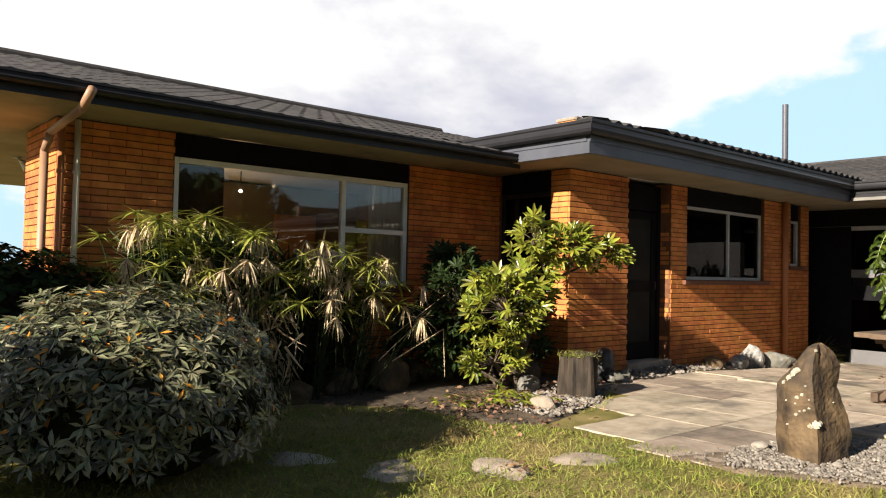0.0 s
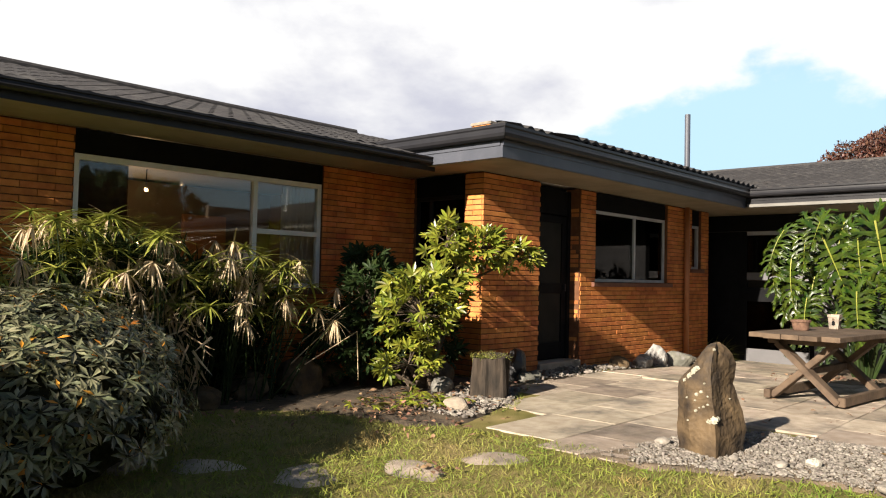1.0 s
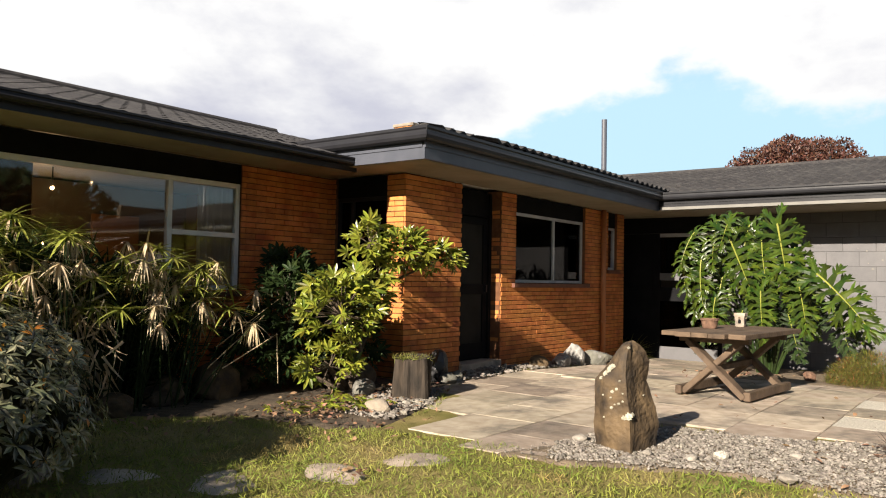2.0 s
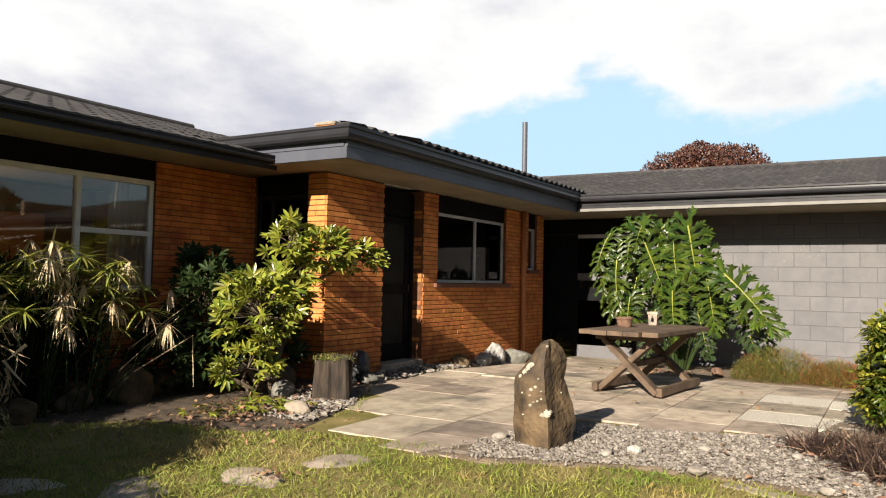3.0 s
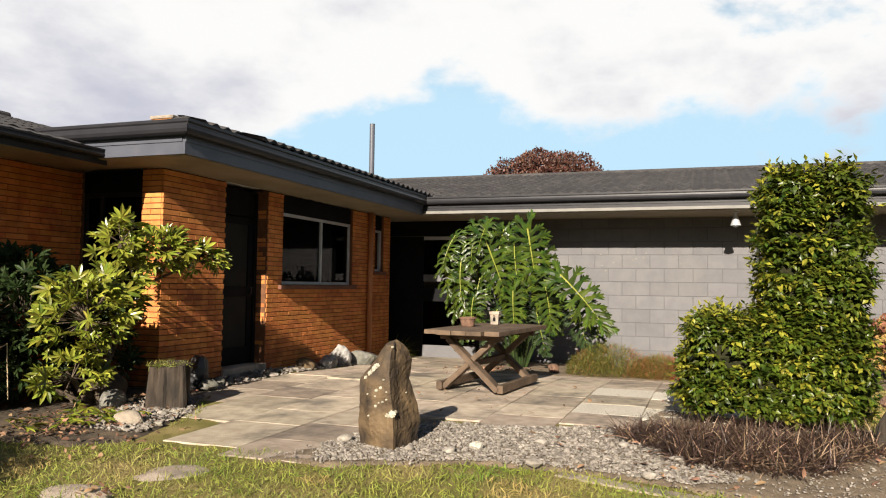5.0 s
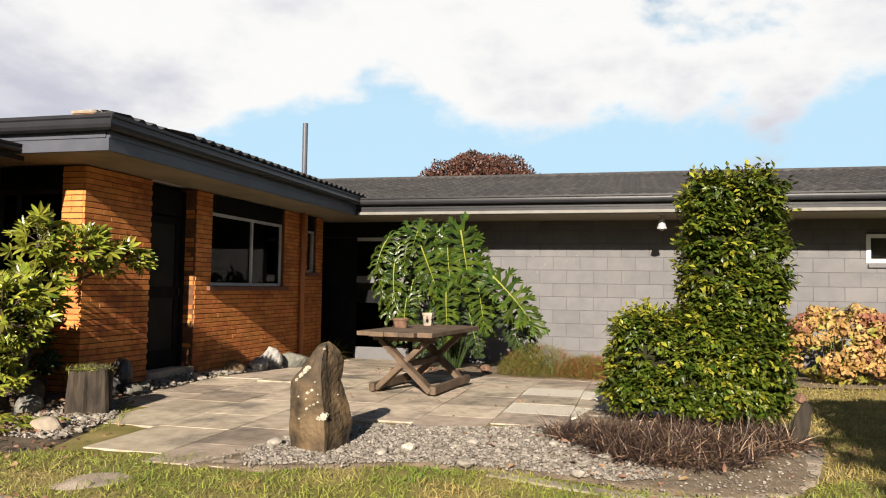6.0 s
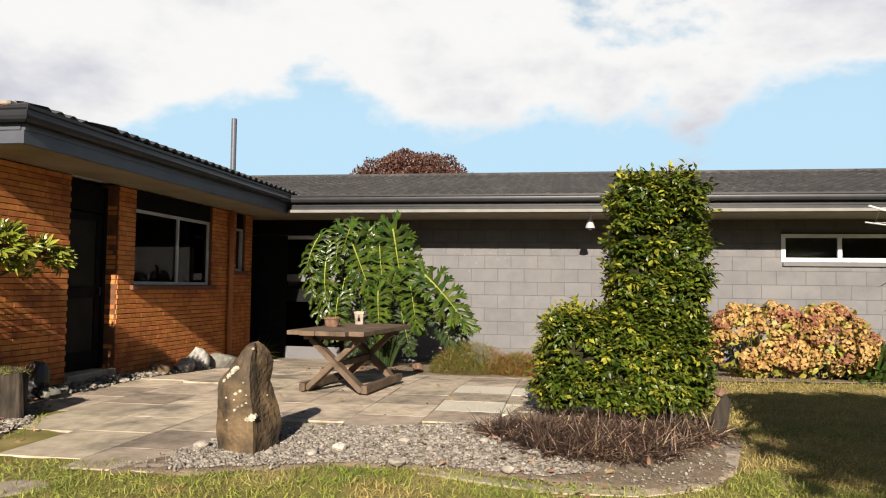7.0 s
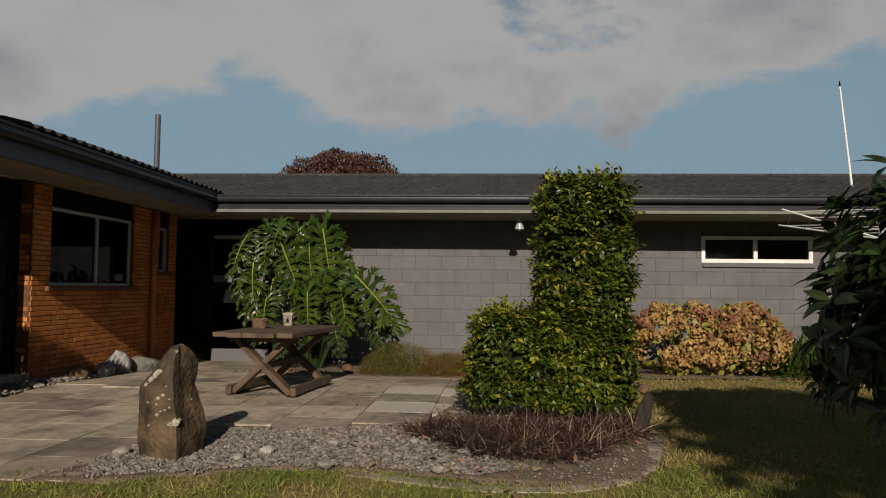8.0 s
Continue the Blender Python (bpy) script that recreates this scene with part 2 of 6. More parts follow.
def raw(name, verts, faces, material, parent=None, smooth=False):
    """A mesh from numpy arrays: all faces with the same number of corners, or a list of lists."""
    me = bpy.data.meshes.new(name)
    me.from_pydata(np.asarray(verts).tolist(), [], faces if isinstance(faces, list) else faces.tolist())
    me.materials.append(material)
    if smooth:
        me.polygons.foreach_set("use_smooth", [True] * len(me.polygons))
    me.update()
    ob = new(name, me)
    if parent:
        ob.parent = parent
    return ob


def zg(x):
    """The paving falls a little towards the block wall."""
    return 0.0 if x < 9.0 else -0.045 * (min(x, 15.0) - 9.0)


def wall_rects(u0, u1, z0, z1, holes):
    """Splits a wall into rectangles round its openings (u0, u1, z0, z1)."""
    us = sorted({u0, u1, *[h[0] for h in holes], *[h[1] for h in holes]})
    out = []
    for a, b in zip(us, us[1:]):
        cut = sorted((h[2], h[3]) for h in holes if h[0] <= a and h[1] >= b)
        z = z0
        for c, d in cut:
            if c > z:
                out.append((a, b, z, c))
            z = max(z, d)
        if z < z1:
            out.append((a, b, z, z1))
    return out

# ---- the structure ----
SOF = 2.48
YA, YB, XW, XG = 7.05, 5.80, 6.96, 14.32
HOLES_A = [(2.70, 5.52, 1.02, SOF)]
HOLES_B = [(8.14, 9.12, -0.02, SOF), (9.52, 11.80, 1.16, SOF), (12.72, 13.12, 1.42, SOF)]
HOLES_W = [(6.10, 6.98, 1.04, SOF)]
HOLES_G = [(-5.85, -3.84, 1.72, 2.24), (4.25, 6.3, -0.35, 2.17)]


def wall_x(name, y, thick, u0, u1, z0, z1, holes, material, label):
    bm = bmesh.new()
    for a, b, c, d in wall_rects(u0, u1, z0, z1, holes):
        box(bm, a, b, y, y + thick, c, d)
    ob = part(name, bm, material)
    return tagged(ob, label, "wall", kind="structure")


def wall_y(name, x, thick, u0, u1, z0, z1, holes, material, label):
    bm = bmesh.new()
    for a, b, c, d in wall_rects(u0, u1, z0, z1, holes):
        box(bm, x, x + thick, a, b, c, d)
    ob = part(name, bm, material)
    return tagged(ob, label, "wall", kind="structure")


MD = 0.012    # depth of the mortar behind the brick faces
wall_a = wall_x("wall_south", YA + MD, 0.24, 1.67 + MD, 7.2, -0.1, SOF, HOLES_A, MORTAR, "orange-brown brick house wall with wide picture window")
wall_b = wall_x("wall_wing", YB + MD, 0.24, XW + MD, 13.42, -0.3, SOF, HOLES_B, MORTAR, "orange-brown brick wall of the wing with door and windows")
wall_w = wall_y("wall_wing_west", XW + MD, 0.24, YB + MD + 0.24, YA + MD, -0.1, SOF, HOLES_W, MORTAR, "narrow brick pier wall lit by low sun")
wall_e = wall_y("wall_west", 1.67 + MD, 0.24, YA + MD + 0.24, 7.95, -0.1, SOF, [], MORTAR, "orange-brown brick end wall of the house")
wall_p = wall_x("wall_porch", 7.95, 0.2, 1.68, 3.6, -0.1, SOF, [], MORTAR, "brick wall behind the west porch")
wall_p2 = wall_y("wall_porch_side", 3.4, 0.2, 8.15, 13.2, -0.1, SOF, [], MORTAR, "brick wall along the west porch")
wall_g = wall_y("wall_block", XG + 0.006, 0.2, -11.0, 10.0, -0.5, 2.62, HOLES_G, BLOCK_J, "dark grey painted concrete block wall")
# recess walls near-black: the entry's shade is in their colour
wall_r = wall_y("wall_recess", 13.18, 0.24, YB + 0.25, 9.0, -0.3, SOF, [], DARK, "side wall of the recessed entry, its shade put into the colour")
wall_rb = wall_x("wall_recess_back", 8.4, 0.2, 13.42, XG, -0.4, SOF, [], DARK, "back wall of the recessed entry, its shade put into the colour")
# added panel, its near-black colour painting the shade above the porch door
tagged(part("wall_recess_head", boxes((XG - 0.035, XG - 0.002, 4.25, 8.38, 2.175, SOF - 0.004)), DARK), "panel added over the porch door to paint the entry's shade", "panel", kind="structure")
# closing walls added out of sight, so that the rooms are dark inside
back = tagged(part("wall_back", boxes((3.4, 22.0, 13.2, 13.4, -0.1, 3.0), (17.0, 17.2, -11, 13, -0.5, 3.6), (13.2, 13.4, 9.0, 13.2, -0.1, 3.0), (14.5, 17.0, 8.6, 8.8, -0.5, 3.6), (14.5, 17.0, -11.2, -11, -0.5, 3.6), (14.5, 17, -11, 10, -0.5, -0.4)), ROOM), "plain closing walls added out of sight to keep the rooms dark", "wall", kind="structure")
room_floor = tagged(part("floor", boxes((1.95, 3.6, 7.3, 7.94, -0.1, 0.05), (3.6, 13.2, 7.3, 13.0, -0.1, 0.05), (7.2, 13.2, 6.05, 7.3, -0.1, 0.05)), ROOM), "plain brown indoor floor", "floor", kind="structure")
room_wall = tagged(part("wall_inner", boxes((7.22, 7.3, 7.3, 13, 0.05, SOF), (3.6, 7.2, 10.6, 10.7, 0.05, SOF)), ROOM), "warm plastered inner wall seen through the window", "wall", kind="structure")
room_ceiling = tagged(part("ceiling", boxes((1.7, 13.4, 7.06, 7.94, SOF + 0.034, SOF + 0.06), (3.42, 13.4, 7.94, 13.0, SOF + 0.034, SOF + 0.06), (7.0, 13.4, 5.82, 7.06, SOF + 0.034, SOF + 0.06)), WHITE), "plain white indoor ceiling", "ceiling", kind="structure")

# soffits, fascia and gutters
for nm, bx, lb in (("soffit_west", ((0.93, 1.67, 6.10, 14.0), (1.67, 3.4, 7.95, 14.0)), "cream porch soffit at the west end of the house"), ("soffit_south", ((1.67, 6.28, 6.10, 7.05),), "cream painted soffit over the picture window"),
                   ("soffit_wing", ((6.28, 6.96, 5.0, 7.05), (6.96, 13.0, 5.0, 5.8)), "cream painted soffit round the brick wing"), ("soffit_block", ((13.0, 14.32, -11, 8.4),), "cream painted soffit along the block wall")):
    tagged(part(nm, boxes(*[(*b, SOF, SOF + 0.03) for b in bx]), SOFFIT), lb, "soffit", kind="structure")


def gutter_run(name, a, b, out, z0, z1, material, w=0.115, mitre=0.0):
    """A half-round-fronted gutter from a to b (plan points); out is the outward normal in plan."""
    bm = bmesh.new()
    prof = [(0.0, 0.0), (0.7, 0.0), (0.92, 0.12), (1.0, 0.34), (0.92, 0.52), (0.90, 0.70), (1.0, 0.80), (1.0, 1.0), (0.90, 1.0), (0.84, 0.72), (0.10, 0.60), (0.0, 0.9)]
    rings = []
    run = (Vector((*b, 0)) - Vector((*a, 0))).normalized()
    for p, k in ((a, -mitre), (b, 0)):
        rings.append([bm.verts.new((p[0] + out[0] * u * w + run.x * u * w * k, p[1] + out[1] * u * w + run.y * u * w * k, z0 + v * (z1 - z0))) for u, v in prof])
    k = len(prof)
    for i in range(k):
        bm.faces.new((rings[0][i], rings[0][(i + 1) % k], rings[1][(i + 1) % k], rings[1][i]))
    bm.faces.new(rings[0]), bm.faces.new(rings[1][::-1])
    bmesh.ops.recalc_face_normals(bm, faces=bm.faces)
    return part(name, bm, material)


def eave(name, a, b, out, zf, zgut, ztop, board, label, mitre=0.0):
    """Fascia board with a gutter on it."""
    th = empty(name, a[0], a[1], zf)
    tagged(th, label, "gutter", kind="structure")
    ox, oy = out
    t = 0.03
    x0, x1 = sorted((a[0], b[0])) if ox == 0 else sorted((a[0], a[0] - ox * t))
    y0, y1 = sorted((a[1], b[1])) if oy == 0 else sorted((a[1], a[1] - oy * t))
    if mitre and oy == 0:
        y0 += 0.0305
    f = part("fascia_board", boxes((x0, x1, y0, y1, zf, ztop - 0.02)), board)
    # a cover strip runs along the upper half of the board
    sx0, sx1 = (x0, x1) if ox == 0 else sorted((a[0], a[0] + ox * 0.012))
    sy0, sy1 = (y0, y1) if oy == 0 else sorted((a[1], a[1] + oy * 0.012))
    s = part("cover_strip", boxes((sx0, sx1, sy0, sy1, zgut - 0.06, zgut)), board)
    g = gutter_run("gutter", (a[0] + ox * 0.004, a[1] + oy * 0.004), (b[0] + ox * 0.004, b[1] + oy * 0.004), out, zgut, ztop, GUTTER, mitre=mitre)
    for o in (f, s, g):
        o.parent = th
        o.matrix_parent_inverse = Matrix.Translation((-a[0], -a[1], -zf))
    return th


eave("eave_south", (0.93, 6.10), (6.40, 6.10), (0, -1), 2.445, 2.49, 2.575, GUTTER, "black gutter along the low south eave")
eave("eave_wing_west", (6.26, 4.97), (6.26, 7.3), (-1, 0), 2.485, 2.67, 2.82, FASCIA, "slate blue fascia with black gutter on the wing end", 1.0)
eave("eave_wing", (6.26, 4.97), (13.0, 4.97), (0, -1), 2.485, 2.67, 2.82, FASCIA, "slate blue fascia with black gutter along the wing", 1.0)
eave("eave_block", (13.0, -11), (13.0, 4.97), (-1, 0), 2.50, 2.665, 2.80, GUTTER, "dark gutter along the block wing eave")
strip = tagged(part("trim", boxes((12.962, 12.995, -11, 4.93, 2.495, 2.545)), STRIP), "pale timber strip below the gutter", "trim", kind="structure")

# roofs: decks below, metal tile panels above (last in the file)
SLOPE, SLOPE_A, SLOPE_G = 0.243, 0.275, 0.214
RIDGE_A, RIDGE_G = 9.3, 18.05


def deck(name, pts, label):
    bm = bmesh.new()
    lo = [bm.verts.new((x, y, z - 0.05)) for x, y, z in pts]
    hi = [bm.verts.new((x, y, z - 0.02)) for x, y, z in pts]
    bm.faces.new(hi), bm.faces.new(lo[::-1])
    for i in range(len(pts)):
        j = (i + 1) % len(pts)
        bm.faces.new((lo[i], lo[j], hi[j], hi[i]))
    bmesh.ops.recalc_face_normals(bm, faces=bm.faces)
    return tagged(part(name, bm, ROOF), label, "roof", kind="structure")


def za(y):
    return 2.565 + SLOPE_A * (y - 6.08)


def zw(y):
    return 2.81 + SLOPE * (y - 4.95)


def zgr(x):
    return 2.79 + SLOPE_G * (x - 12.98)


roof_a = deck("roof_south", [(0.9, 6.08, za(6.08)), (8.2, 6.08, za(6.08)), (8.2, RIDGE_A, za(RIDGE_A)), (0.9, RIDGE_A, za(RIDGE_A))], "dark grey pressed metal tile roof over the main house")
roof_a2 = deck("roof_south_back", [(0.9, RIDGE_A, za(RIDGE_A)), (8.2, RIDGE_A, za(RIDGE_A)), (8.2, 13.5, 2.6), (0.9, 13.5, 2.6)], "far slope of the main roof")
hw = 2.6
roof_w = deck("roof_wing", [(6.24, 4.95, zw(4.95)), (15.5, 4.95, zw(4.95)), (15.5, 4.95 + hw, zw(4.95 + hw)), (6.24 + hw, 4.95 + hw, zw(4.95 + hw))], "dark grey metal tile roof of the wing")
roof_w2 = deck("roof_wing_hip", [(6.24, 4.95, zw(4.95)), (6.24 + hw, 4.95 + hw, zw(4.95 + hw)), (6.24, 4.95 + 2 * hw, zw(4.95))], "hipped end of the wing roof")
roof_g = deck("roof_block", [(12.98, -11.2, zgr(12.98)), (12.98, 5.0, zgr(12.98)), (RIDGE_G, 10.2, zgr(RIDGE_G)), (RIDGE_G, -11.2, zgr(RIDGE_G))], "dark grey metal tile roof over the block wing")
roof_g2 = deck("roof_block_back", [(RIDGE_G, -11.2, zgr(RIDGE_G)), (RIDGE_G, 10.2, zgr(RIDGE_G)), (22.5, 10.2, 2.8), (22.5, -11.2, 2.8)], "far slope of the block wing roof")

# ---- ground ----
GRAVEL_R = [(4.45, 3.0), (4.55, 2.35), (4.98, 1.5), (5.02, 0.85), (4.82, 0.1), (4.75, -0.55), (5.0, -1.0), (5.6, -1.25), (6.6, -1.45), (7.6, -1.45), (7.9, 0.55), (6.75, 0.75), (6.4, 1.5), (6.35, 2.2), (5.9, 2.62), (5.15, 2.75)]
GRAVEL_L = [(4.35, 4.35), (4.75, 4.1), (5.8, 4.42), (6.75, 5.0), (8.2, 5.45), (13.2, 5.4), (13.3, 5.85), (6.9, 5.9), (6.9, 7.1), (2.3, 7.1), (2.2, 6.2), (3.4, 6.0), (4.2, 5.3)]
PATIO = [(4.58, 4.1), (4.85, 2.72), (5.5, 2.5), (6.3, 2.4), (6.35, 1.5), (6.8, 0.7), (7.3, -0.55), (11.2, -0.75), (12.0, 0.4), (14.3, 3.5), (14.3, 5.9), (13.2, 5.55), (8.2, 5.5), (6.75, 4.95), (5.8, 4.36)]


def inside(x, y, poly):
    c = False
    for (x0, y0), (x1, y1) in zip(poly, poly[1:] + poly[:1]):
        if (y0 > y) != (y1 > y) and x < (x1 - x0) * (y - y0) / (y1 - y0) + x0:
            c = not c
    return c


def well_inside(x, y, poly, m=0.32):
    return all(inside(x + a, y + b, poly) for a, b in ((-m, 0), (m, 0), (0, -m), (0, m)))


def build_ground():
    # the ground is dug out under the paving and the gravel
    xs = np.concatenate([[-600, -120, -30], np.linspace(-8, 16, 97), [40, 150, 700]])
    ys = np.concatenate([[-600, -120, -30], np.linspace(-12, 12, 97), [40, 150, 700]])
    gx, gy = np.meshgrid(xs, ys, indexing="ij")
    gz = np.array([[zg(x) - (0.055 if well_inside(x, y, PATIO) or well_inside(x, y, GRAVEL_R, 0.15) else 0.024) + 0.012 * noise.noise((x * 0.9, y * 0.9, 0)) + 0.006 * noise.noise((x * 4, y * 4, 2)) for y in ys] for x in xs])
    v = np.stack([gx, gy, gz], -1).reshape(-1, 3)
    n = len(ys)
    i, j = np.meshgrid(np.arange(len(xs) - 1), np.arange(n - 1), indexing="ij")
    a = (i * n + j).ravel()
    f = np.stack([a, a + n, a + n + 1, a + 1], -1)
    return tagged(raw("ground", v, f, LAWN, smooth=True), "autumn lawn, green with dry yellow patches", "ground", kind="structure")


ground = build_ground()


def blob_sheet(name, outline, z, material, label, cat, sub=0.12):
    """A slightly uneven sheet inside a plan outline, with its edge dropped into the ground."""
    bm = bmesh.new()
    vs = [bm.verts.new((x, y, 0)) for x, y in outline]
    bm.faces.new(vs)
    bmesh.ops.triangulate(bm, faces=bm.faces)
    for _ in range(4):
        long = [e for e in bm.edges if e.calc_length() > sub]
        if long:
            bmesh.ops.subdivide_edges(bm, edges=long, cuts=1)
            bmesh.ops.triangulate(bm, faces=bm.faces)
    for v in bm.verts:
        h = noise.noise((v.co.x * 5, v.co.y * 5, 3)) * 0.012
        v.co.z = zg(v.co.x) + (z + h if not v.is_boundary else -0.06)
        if v.is_boundary:
            v.co.x += noise.noise((v.co.x * 4, v.co.y * 4, 1)) * 0.06
            v.co.y += noise.noise((v.co.x * 4, v.co.y * 4, 7)) * 0.06
    return tagged(part(name, bm, material, smooth=True), label, cat, kind="structure")


bed_r = blob_sheet("gravel_bed", GRAVEL_R, -0.012, DIRT, "gravelly soil bed at the edge of the paving", "gravel bed")
bed_l = blob_sheet("garden_bed", GRAVEL_L, -0.010, SHADED_SOIL, "soil bed along the brick wall, darkened for the shade on it", "garden bed")
bed_h = blob_sheet("garden_bed_wall", [(10.9, 3.4), (10.9, 0.2), (11.4, -1.9), (12.4, -2.2), (12.6, -6.4), (14.3, -6.6), (14.3, 4.2), (11.6, 3.9)], -0.008, DIRT, "soil bed against the block wall", "garden bed", 0.3)


# paving: rows of slabs along x on a bed
pav = empty("pavement")
tagged(pav, "weathered concrete slab paving with open joints", "paving", kind="structure")
blob_sheet("pavement_bed", PATIO, -0.036, DIRT, "dark soil showing in the joints of the paving", "paving bed", 0.3)


def slab_mesh(name, lx, ly, material):
    bm = bmesh.new()
    box(bm, -lx / 2, lx / 2, -ly / 2, ly / 2, -0.05, 0, bevel=0.003)
    me = bpy.data.meshes.new(name)
    bm.to_mesh(me)
    bm.free()
    me.materials.append(material)
    return me


def build_paving():
    rng = random.Random(5)
    lens = (0.64, 0.70, 0.92)
    ms = {(k, w): slab_mesh("slab", k - 0.010, 0.660, SLAB_PALE if w else SLAB) for k in lens for w in (0, 1)}
    rows = [(-0.75 + 0.67 * i) for i in range(10)]
    for r, y0 in enumerate(rows):
        yc = y0 + 0.335
        x = 4.1 + 0.23 * (r % 3)
        while x < 14.2:
            k = 0.64 if 7.3 < x < 9.6 and yc < 1.4 else rng.choice(lens)
            if 7.0 < x < 7.57 and yc < 1.4:
                k = 0.64
            xc = x + k / 2
            if inside(xc, yc, PATIO) or inside(xc - k * 0.3, yc + 0.1, PATIO) and inside(xc + k * 0.3, yc - 0.1, PATIO):
                pale = 1 if yc < 1.3 and (7.5 < xc < 8.25 or 8.85 < xc < 9.5) else 0
                ob = new("slab", ms[(k, pale)])
                ob.parent = pav
                tilt = -math.atan(0.045) if xc > 9.0 else 0
                ob.matrix_basis = Matrix.Translation((xc, yc, zg(xc) - 0.016 + rng.uniform(-0.002, 0.002))) @ Euler((rng.gauss(0, 0.002), -tilt + rng.gauss(0, 0.002), rng.gauss(0, 0.006))).to_matrix().to_4x4()
            x += k


build_paving()

# ---- leaves ----


def strip_leaf(n, width, curve=0.15, fold=0.12):
    """A leaf 1 long along y in n cross rows; width(t) its half width."""
    v, f = [], []
    for i in range(n + 1):
        t = i / n
        w = width(t)
        z = -curve * t * t
        v += [(-w, t, z + fold * w), (0, t, z), (w, t, z + fold * w)]
        if i:
            a = 3 * (i - 1)
            f += [(a, a + 1, a + 4, a + 3), (a + 1, a + 2, a + 5, a + 4)]
    return np.array(v), np.array(f)


def oval(w=0.22, p=0.8):
    return lambda t: w * math.sin(math.pi * min(1, max(0.0, t)) ** p) + 0.004


def scatter(name, tmpl, pos, along, normal, size, material, parent=None, wide=None):
    """Puts a leaf template at each place: along its length, normal its upper side."""
    v, f = tmpl
    pos, along, normal = (np.asarray(a, float) for a in (pos, along, normal))
    size = np.broadcast_to(np.asarray(size, float), (len(pos),))
    wide = size if wide is None else np.broadcast_to(np.asarray(wide, float), (len(pos),))
    y = along / (np.linalg.norm(along, axis=1, keepdims=True) + 1e-9)
    x = np.cross(y, normal)
    x /= np.linalg.norm(x, axis=1, keepdims=True) + 1e-9
    z = np.cross(x, y)
    w = pos[:, None] + wide[:, None, None] * v[None, :, 0:1] * x[:, None] + size[:, None, None] * (v[None, :, 1:2] * y[:, None] + v[None, :, 2:3] * z[:, None])
    faces = (f[None] + (np.arange(len(pos)) * len(v))[:, None, None]).reshape(-1, f.shape[1])
    ob = raw(name, w.reshape(-1, 3), faces, material, parent)
    return tagged(ob, kind="stuff") if parent and len(pos) > 1 else ob


def dirs(rng, n, up=0.0):
    d = rng.normal(size=(n, 3))
    d[:, 2] += up
    return d / np.linalg.norm(d, axis=1, keepdims=True)


def leafmat(name, c1, c2, rough=0.4, amount=0.35, leaf=0.25, spec=0.5):
    return mat(name, c1, c2, 7, rough, 0, vary="island", amount=amount, leaf=leaf, spec=spec)


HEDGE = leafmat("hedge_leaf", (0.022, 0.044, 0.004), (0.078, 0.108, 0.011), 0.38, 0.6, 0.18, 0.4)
HEDGE_NEW_LIT = leafmat("hedge_new_lit_leaf", (0.16, 0.175, 0.016), (0.30, 0.29, 0.035), 0.35, 0.3)
RHODO = leafmat("rhododendron_leaf", (0.060, 0.075, 0.030), (0.24, 0.245, 0.15), 0.27, 0.8)
RHODO_OLD = leafmat("yellowed_leaf", (0.62, 0.24, 0.02), (0.70, 0.38, 0.05), 0.5, 0.3)
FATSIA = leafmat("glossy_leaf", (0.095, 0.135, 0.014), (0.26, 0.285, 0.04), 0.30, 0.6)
# dark shrubs and trees; also paints shade on sedge, glossy shrub, philodendron
FATSIA_DK = leafmat("dark_and_shaded_leaf", (0.013, 0.028, 0.008), (0.030, 0.050, 0.013), 0.55, 0.35, 0.15, 0.2)
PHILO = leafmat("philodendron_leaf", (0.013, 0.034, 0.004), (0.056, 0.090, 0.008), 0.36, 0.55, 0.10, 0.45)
RIB = mat("leaf_rib", (0.20, 0.22, 0.035), (0.28, 0.28, 0.06), 6, 0.5, 0)
PAPY = leafmat("papyrus_leaf", (0.19, 0.235, 0.037), (0.33, 0.345, 0.07), 0.5, 0.4)
PAPY_DRY = leafmat("papyrus_dry", (0.48, 0.38, 0.22), (0.64, 0.53, 0.35), 0.7, 0.3)
DARKGRASS = leafmat("dark_grass_leaf", (0.032, 0.020, 0.015), (0.075, 0.047, 0.032), 0.45, 0.5, 0.1)
HEATHER = leafmat("heather_leaf", (0.10, 0.12, 0.02), (0.17, 0.16, 0.03), 0.6, 0.4)
HEATHER_RED = leafmat("heather_red", (0.26, 0.09, 0.03), (0.32, 0.14, 0.05), 0.6, 0.3)
HYDR = leafmat("dry_flower", (0.30, 0.18, 0.050), (0.47, 0.32, 0.125), 0.75, 0.35, 0.25, 0.2)
HYDR_PINK = leafmat("dry_flower_pink", (0.20, 0.085, 0.05), (0.28, 0.135, 0.075), 0.75, 0.35, 0.25, 0.2)
HYDR_LEAF = leafmat("hydrangea_leaf", (0.20, 0.22, 0.04), (0.34, 0.30, 0.05), 0.5, 0.4)
AGAP = leafmat("strap_leaf", (0.045, 0.09, 0.018), (0.08, 0.13, 0.025), 0.35, 0.4)
COPPER = leafmat("copper_leaf", (0.055, 0.024, 0.015), (0.105, 0.045, 0.025), 0.5, 0.45, 0.15)
CAMEL = leafmat("broad_dark_leaf", (0.014, 0.030, 0.009), (0.036, 0.058, 0.016), 0.38, 0.35, 0.15, 0.35)
# near-black colour stands in for the shade inside hedge and shrubs
CORE_SHADE = mat("core_shade", (0.014, 0.016, 0.008), (0.03, 0.03, 0.015), 30, 0.95, 1.0, 40, spec=0.05)
LITTER = leafmat("fallen_leaf", (0.17, 0.095, 0.05), (0.28, 0.18, 0.10), 0.8, 0.5, 0.1)
L_HEDGE = strip_leaf(2, oval(0.26), 0.2, 0.2)
